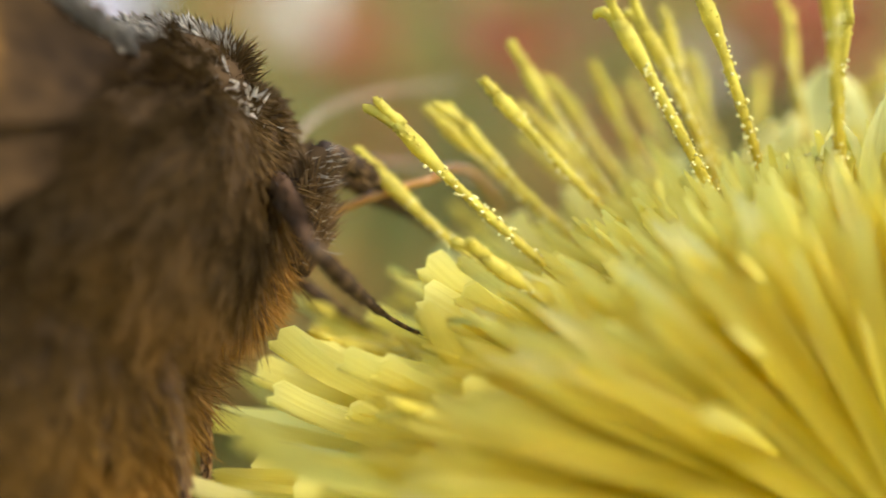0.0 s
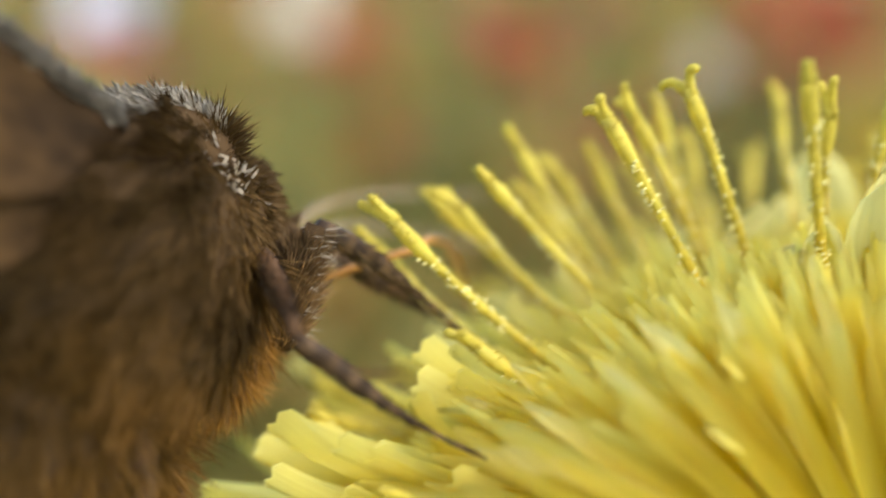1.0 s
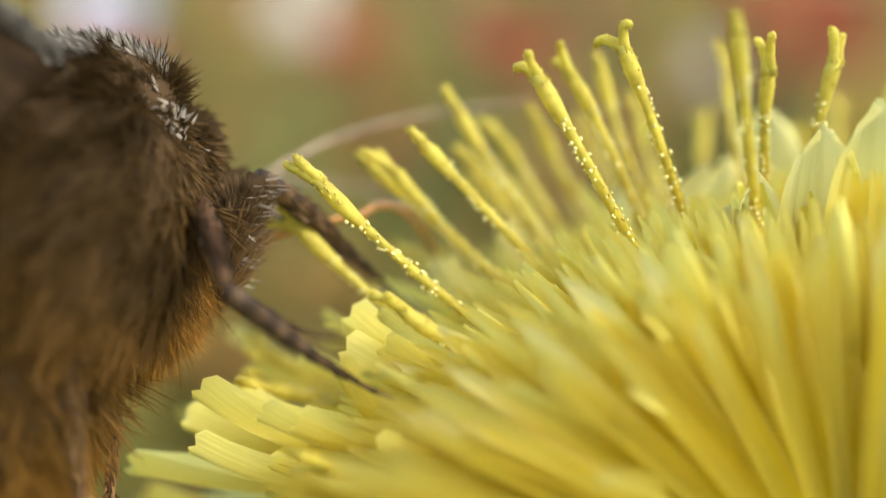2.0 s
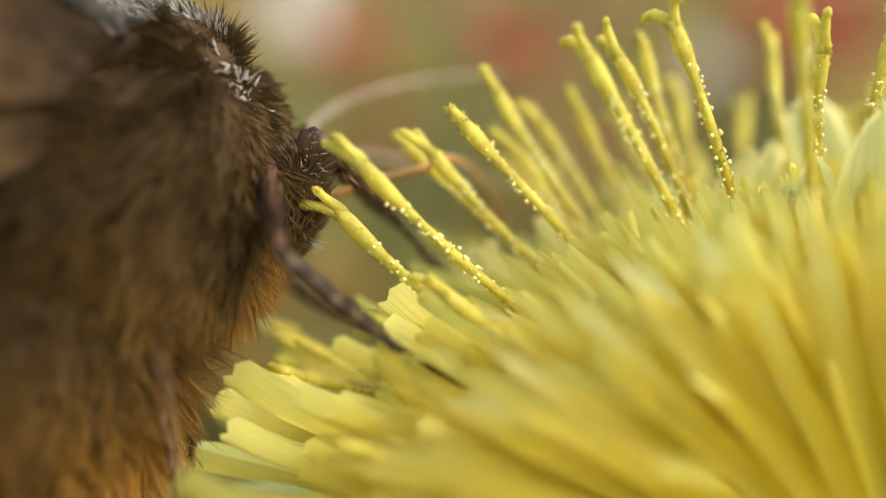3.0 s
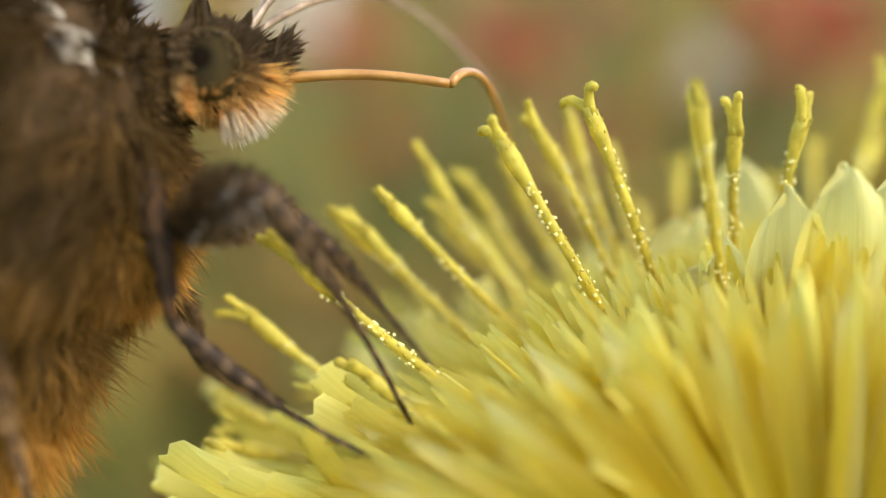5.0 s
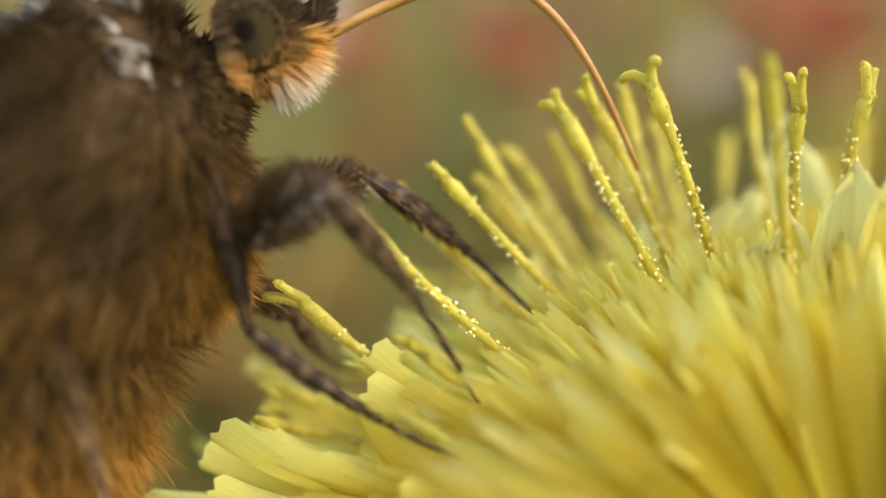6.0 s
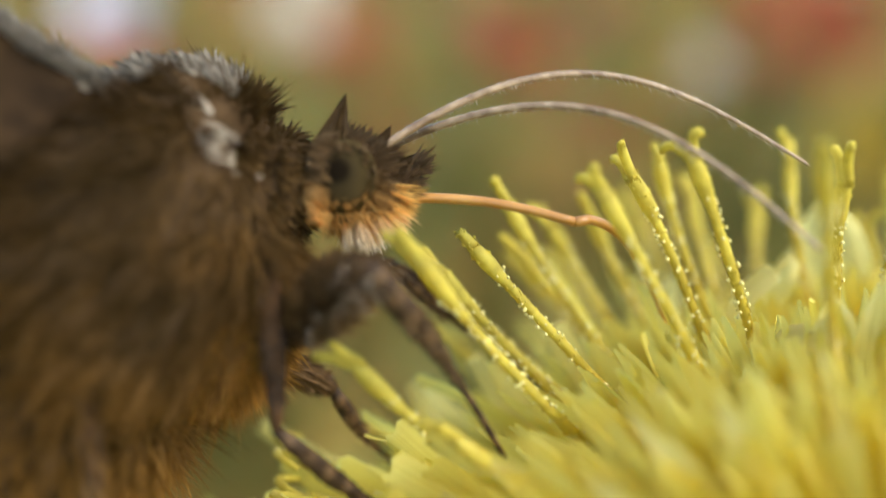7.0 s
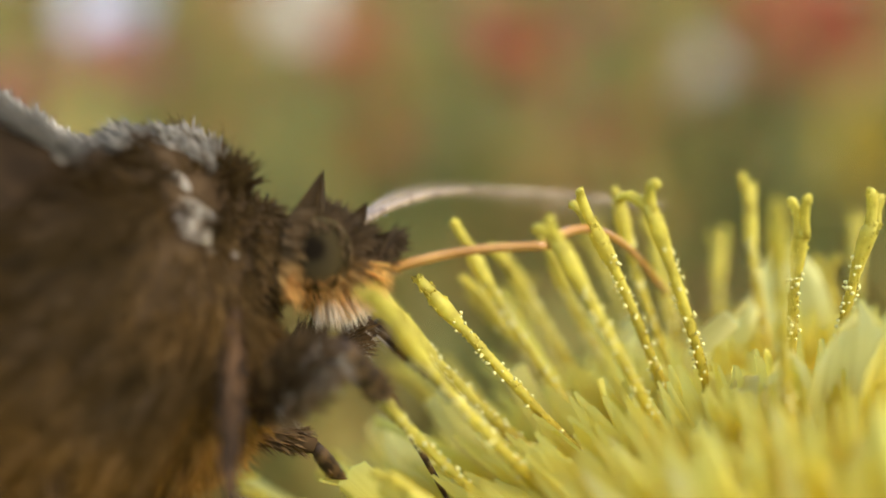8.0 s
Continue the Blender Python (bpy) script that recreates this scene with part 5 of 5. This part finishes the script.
    walk(moth_parts["far_fore_femur"], [
        (0.000, pose(0.000200, 0.001000, -0.003200, -0.00, -53.57, -39.00)),
        (0.500, pose(0.000200, 0.001000, -0.003200, 0.00, -47.46, -38.66)),
        (1.000, pose(0.000200, 0.001000, -0.003200, 2.35, -46.90, -34.09)),
        (1.200, pose(0.000200, 0.001000, -0.003200, 4.10, -51.18, -34.04)),
        (2.300, pose(0.000200, 0.001000, -0.003200, 2.44, -48.65, -34.38)),
        (2.500, pose(0.000200, 0.001000, -0.003200, 0.86, -48.55, -35.20)),
        (3.000, pose(0.000200, 0.001000, -0.003200, -0.00, -50.38, -36.07)),
        (3.500, pose(0.000200, 0.001000, -0.003200, 4.43, -41.57, -24.41)),
        (4.000, pose(0.000200, 0.001000, -0.003200, 2.81, -64.11, -14.27)),
        (4.500, pose(0.000200, 0.001000, -0.003200, -2.71, -36.47, 34.56)),
        (4.700, pose(0.000200, 0.001000, -0.003200, 2.48, -7.39, 54.77)),
        (5.800, pose(0.000200, 0.001000, -0.003200, -0.05, -13.82, -0.83)),
        (6.000, pose(0.000200, 0.001000, -0.003200, 1.28, -20.87, 11.03)),
        (6.500, pose(0.000200, 0.001000, -0.003200, 4.72, 3.65, 31.67)),
        (7.000, pose(0.000200, 0.001000, -0.003200, -3.80, -30.72, 34.83)),
        (7.500, pose(0.000200, 0.001000, -0.003200, 4.53, 2.41, 30.19)),
        (8.000, pose(0.000200, 0.001000, -0.003200, 0.49, -39.81, -2.99)),
    ])
    walk(moth_parts["far_fore_shank"], [
        (0.000, pose(0.001538, -0.000084, -0.000867, 0.00, 24.60, 9.00)),
        (0.500, pose(0.001731, -0.000225, -0.001063, 0.00, 29.33, -0.54)),
        (1.000, pose(0.001841, -0.000111, -0.001082, 0.86, 30.93, -13.77)),
        (1.200, pose(0.001706, -0.000018, -0.000941, 0.56, 29.93, -5.31)),
        (2.300, pose(0.001781, -0.000082, -0.001023, -0.18, 29.41, 2.87)),
        (2.500, pose(0.001769, -0.000107, -0.001026, -0.07, 32.04, 3.46)),
        (3.000, pose(0.001695, -0.000089, -0.000966, -0.00, 37.75, 7.86)),
        (3.500, pose(0.002176, 0.000103, -0.001276, 0.86, 29.70, -4.32)),
        (4.000, pose(0.001427, 0.000688, -0.000591, -1.86, 10.24, 17.33)),
        (4.500, pose(0.002121, 0.002323, -0.001476, 2.07, 49.63, -17.95)),
        (4.700, pose(0.001859, 0.003349, -0.002827, -1.88, 59.19, -20.28)),
        (5.800, pose(0.003016, 0.000959, -0.002507, 2.08, 14.22, 42.74)),
        (6.000, pose(0.002860, 0.001518, -0.002167, 1.21, 46.74, 8.83)),
        (6.500, pose(0.002663, 0.002519, -0.003384, -2.30, 42.05, -12.41)),
        (7.000, pose(0.002246, 0.002424, -0.001718, 0.43, 35.64, -3.10)),
        (7.500, pose(0.002705, 0.002457, -0.003322, -2.28, 53.65, -10.40)),
        (8.000, pose(0.002425, 0.000884, -0.001343, -4.19, 32.75, 23.74)),
    ])
    walk(moth_parts["near_mid_femur"], [
        (0.000, pose(-0.000600, -0.001500, -0.001200, -0.00, 21.96, -109.21)),
        (0.500, pose(-0.000600, -0.001500, -0.001200, -0.00, 26.86, -106.49)),
        (1.000, pose(-0.000600, -0.001500, -0.001200, 3.15, 24.86, -106.11)),
        (1.200, pose(-0.000600, -0.001500, -0.001200, 5.00, 21.04, -109.24)),
        (2.300, pose(-0.000600, -0.001500, -0.001200, 3.34, 30.38, -104.62)),
        (2.500, pose(-0.000600, -0.001500, -0.001200, 1.08, 28.62, -107.39)),
        (3.000, pose(-0.000600, -0.001500, -0.001200, -0.00, 30.32, -113.19)),
        (3.500, pose(-0.000600, -0.001500, -0.001200, 12.61, 44.76, -73.22)),
        (4.000, pose(-0.000600, -0.001500, -0.001200, 7.36, 52.46, -42.29)),
        (4.500, pose(-0.000600, -0.001500, -0.001200, 5.31, 48.14, -58.24)),
        (4.700, pose(-0.000600, -0.001500, -0.001200, -7.21, 82.97, -24.21)),
        (5.800, pose(-0.000600, -0.001500, -0.001200, -3.93, 69.57, -30.88)),
        (6.000, pose(-0.000600, -0.001500, -0.001200, -5.12, 79.47, -13.97)),
        (6.500, pose(-0.000600, -0.001500, -0.001200, -8.26, 78.15, -18.84)),
        (7.000, pose(-0.000600, -0.001500, -0.001200, 23.02, 76.40, -39.04)),
        (7.500, pose(-0.000600, -0.001500, -0.001200, -34.34, 78.50, -79.42)),
        (8.000, pose(-0.000600, -0.001500, -0.001200, 14.52, 56.29, -78.74)),
    ])
    walk(moth_parts["near_mid_shank"], [
        (0.000, pose(-0.001821, -0.005003, -0.002696, -0.00, 20.40, 27.49)),
        (0.500, pose(-0.001613, -0.004922, -0.003007, 0.00, 21.45, 21.55)),
        (1.000, pose(-0.001607, -0.004987, -0.002882, 0.44, 26.39, -7.38)),
        (1.200, pose(-0.001830, -0.005025, -0.002636, -0.01, 25.97, 0.14)),
        (2.300, pose(-0.001471, -0.004839, -0.003223, 0.22, 24.57, -3.71)),
        (2.500, pose(-0.001650, -0.004851, -0.003116, -0.08, 28.99, 3.85)),
        (3.000, pose(-0.001960, -0.004674, -0.003219, 0.00, 31.71, -9.49)),
        (3.500, pose(0.000220, -0.004219, -0.004017, -2.63, 24.53, 14.19)),
        (4.000, pose(0.001203, -0.003140, -0.004372, -4.67, 26.87, 41.77)),
        (4.500, pose(0.000805, -0.003770, -0.004179, -1.97, 28.40, 24.74)),
        (4.700, pose(-0.000154, -0.001701, -0.005170, 0.18, 35.39, 2.87)),
        (5.800, pose(0.000598, -0.002217, -0.004948, 0.69, 32.87, 11.52)),
        (6.000, pose(0.000110, -0.001676, -0.005133, 0.34, 35.27, 2.87)),
        (6.500, pose(0.000177, -0.001765, -0.005115, -0.26, 39.08, -1.46)),
        (7.000, pose(0.000131, -0.002093, -0.005088, -3.40, 25.92, 29.08)),
        (7.500, pose(-0.000454, -0.002284, -0.005120, 4.42, 47.36, 22.53)),
        (8.000, pose(-0.000167, -0.003677, -0.004528, -4.48, 21.11, 29.69)),
    ])
    walk(moth_parts["far_mid_femur"], [
        (0.000, pose(-0.000900, 0.001000, -0.004000, 0.00, -15.57, 9.61)),
        (0.500, pose(-0.000900, 0.001000, -0.004000, -0.00, -18.34, -26.02)),
        (1.000, pose(-0.000900, 0.001000, -0.004000, 1.54, -18.51, -29.63)),
        (1.200, pose(-0.000900, 0.001000, -0.004000, 2.61, -29.11, -28.35)),
        (2.300, pose(-0.000900, 0.001000, -0.004000, -0.12, -12.07, 2.28)),
        (2.500, pose(-0.000900, 0.001000, -0.004000, -0.23, -14.03, 13.05)),
        (3.000, pose(-0.000900, 0.001000, -0.004000, 0.00, -3.27, 12.72)),
        (3.500, pose(-0.000900, 0.001000, -0.004000, 3.01, -2.83, -19.53)),
        (4.000, pose(-0.000900, 0.001000, -0.004000, 0.81, 4.50, -7.68)),
        (4.500, pose(-0.000900, 0.001000, -0.004000, -3.74, 25.73, 55.67)),
        (4.700, pose(-0.000900, 0.001000, -0.004000, 4.46, 51.97, 69.71)),
        (5.800, pose(-0.000900, 0.001000, -0.004000, 0.10, 25.59, 1.73)),
        (6.000, pose(-0.000900, 0.001000, -0.004000, 3.52, 29.79, 32.25)),
        (6.500, pose(-0.000900, 0.001000, -0.004000, -0.65, 49.61, -3.15)),
        (7.000, pose(-0.000900, 0.001000, -0.004000, -2.48, 15.95, 22.64)),
        (7.500, pose(-0.000900, 0.001000, -0.004000, -1.88, 49.97, -9.09)),
        (8.000, pose(-0.000900, 0.001000, -0.004000, 0.54, 3.85, -3.81)),
    ])
    walk(moth_parts["hind_foot"], [
        (0.000, pose(-0.001900, -0.000100, -0.005000, 0.00, 0.00, 0.00)),
        (3.000, pose(-0.001900, -0.000100, -0.005000, 0.00, 4.00, 0.00)),
        (3.500, pose(-0.002600, -0.000100, -0.004800, 0.00, 45.00, 0.00)),
        (8.000, pose(-0.003000, -0.000100, -0.004600, 0.00, 72.00, 0.00)),
    ])
    walk(moth_parts["far_mid_shank"], [
        (0.000, pose(0.001380, 0.001386, -0.003356, 0.00, 25.56, -39.44)),
        (0.500, pose(0.001147, 0.000001, -0.003245, -0.00, 21.71, 15.10)),
        (1.000, pose(0.001078, -0.000125, -0.003238, -0.55, 10.92, 10.35)),
        (1.200, pose(0.000945, 0.000004, -0.002833, 0.69, 8.72, -7.69)),
        (2.300, pose(0.001445, 0.001093, -0.003498, 0.62, 17.17, -11.16)),
        (2.500, pose(0.001368, 0.001526, -0.003418, 0.31, 21.04, -16.60)),
        (3.000, pose(0.001437, 0.001527, -0.003863, -0.00, 21.62, -4.23)),
        (3.500, pose(0.001359, 0.000199, -0.003882, 3.42, 22.93, -18.99)),
        (4.000, pose(0.001471, 0.000680, -0.004188, -3.93, 22.09, 35.80)),
        (4.500, pose(0.000319, 0.002785, -0.005042, -4.49, 34.55, 64.86)),
        (4.700, pose(-0.000387, 0.002387, -0.005890, 3.19, 30.06, 68.50)),
        (5.800, pose(0.001264, 0.001065, -0.005036, 3.00, 22.56, 68.53)),
        (6.000, pose(0.000861, 0.002111, -0.005193, 6.05, 25.93, 67.66)),
        (6.500, pose(0.000653, 0.000914, -0.005828, 7.02, 31.72, 45.01)),
        (7.000, pose(0.001230, 0.001888, -0.004660, -4.94, 32.99, 40.87)),
        (7.500, pose(0.000624, 0.000756, -0.005838, 9.16, 34.66, 61.74)),
        (8.000, pose(0.001489, 0.000841, -0.004161, -7.22, 23.15, 53.02)),
    ])


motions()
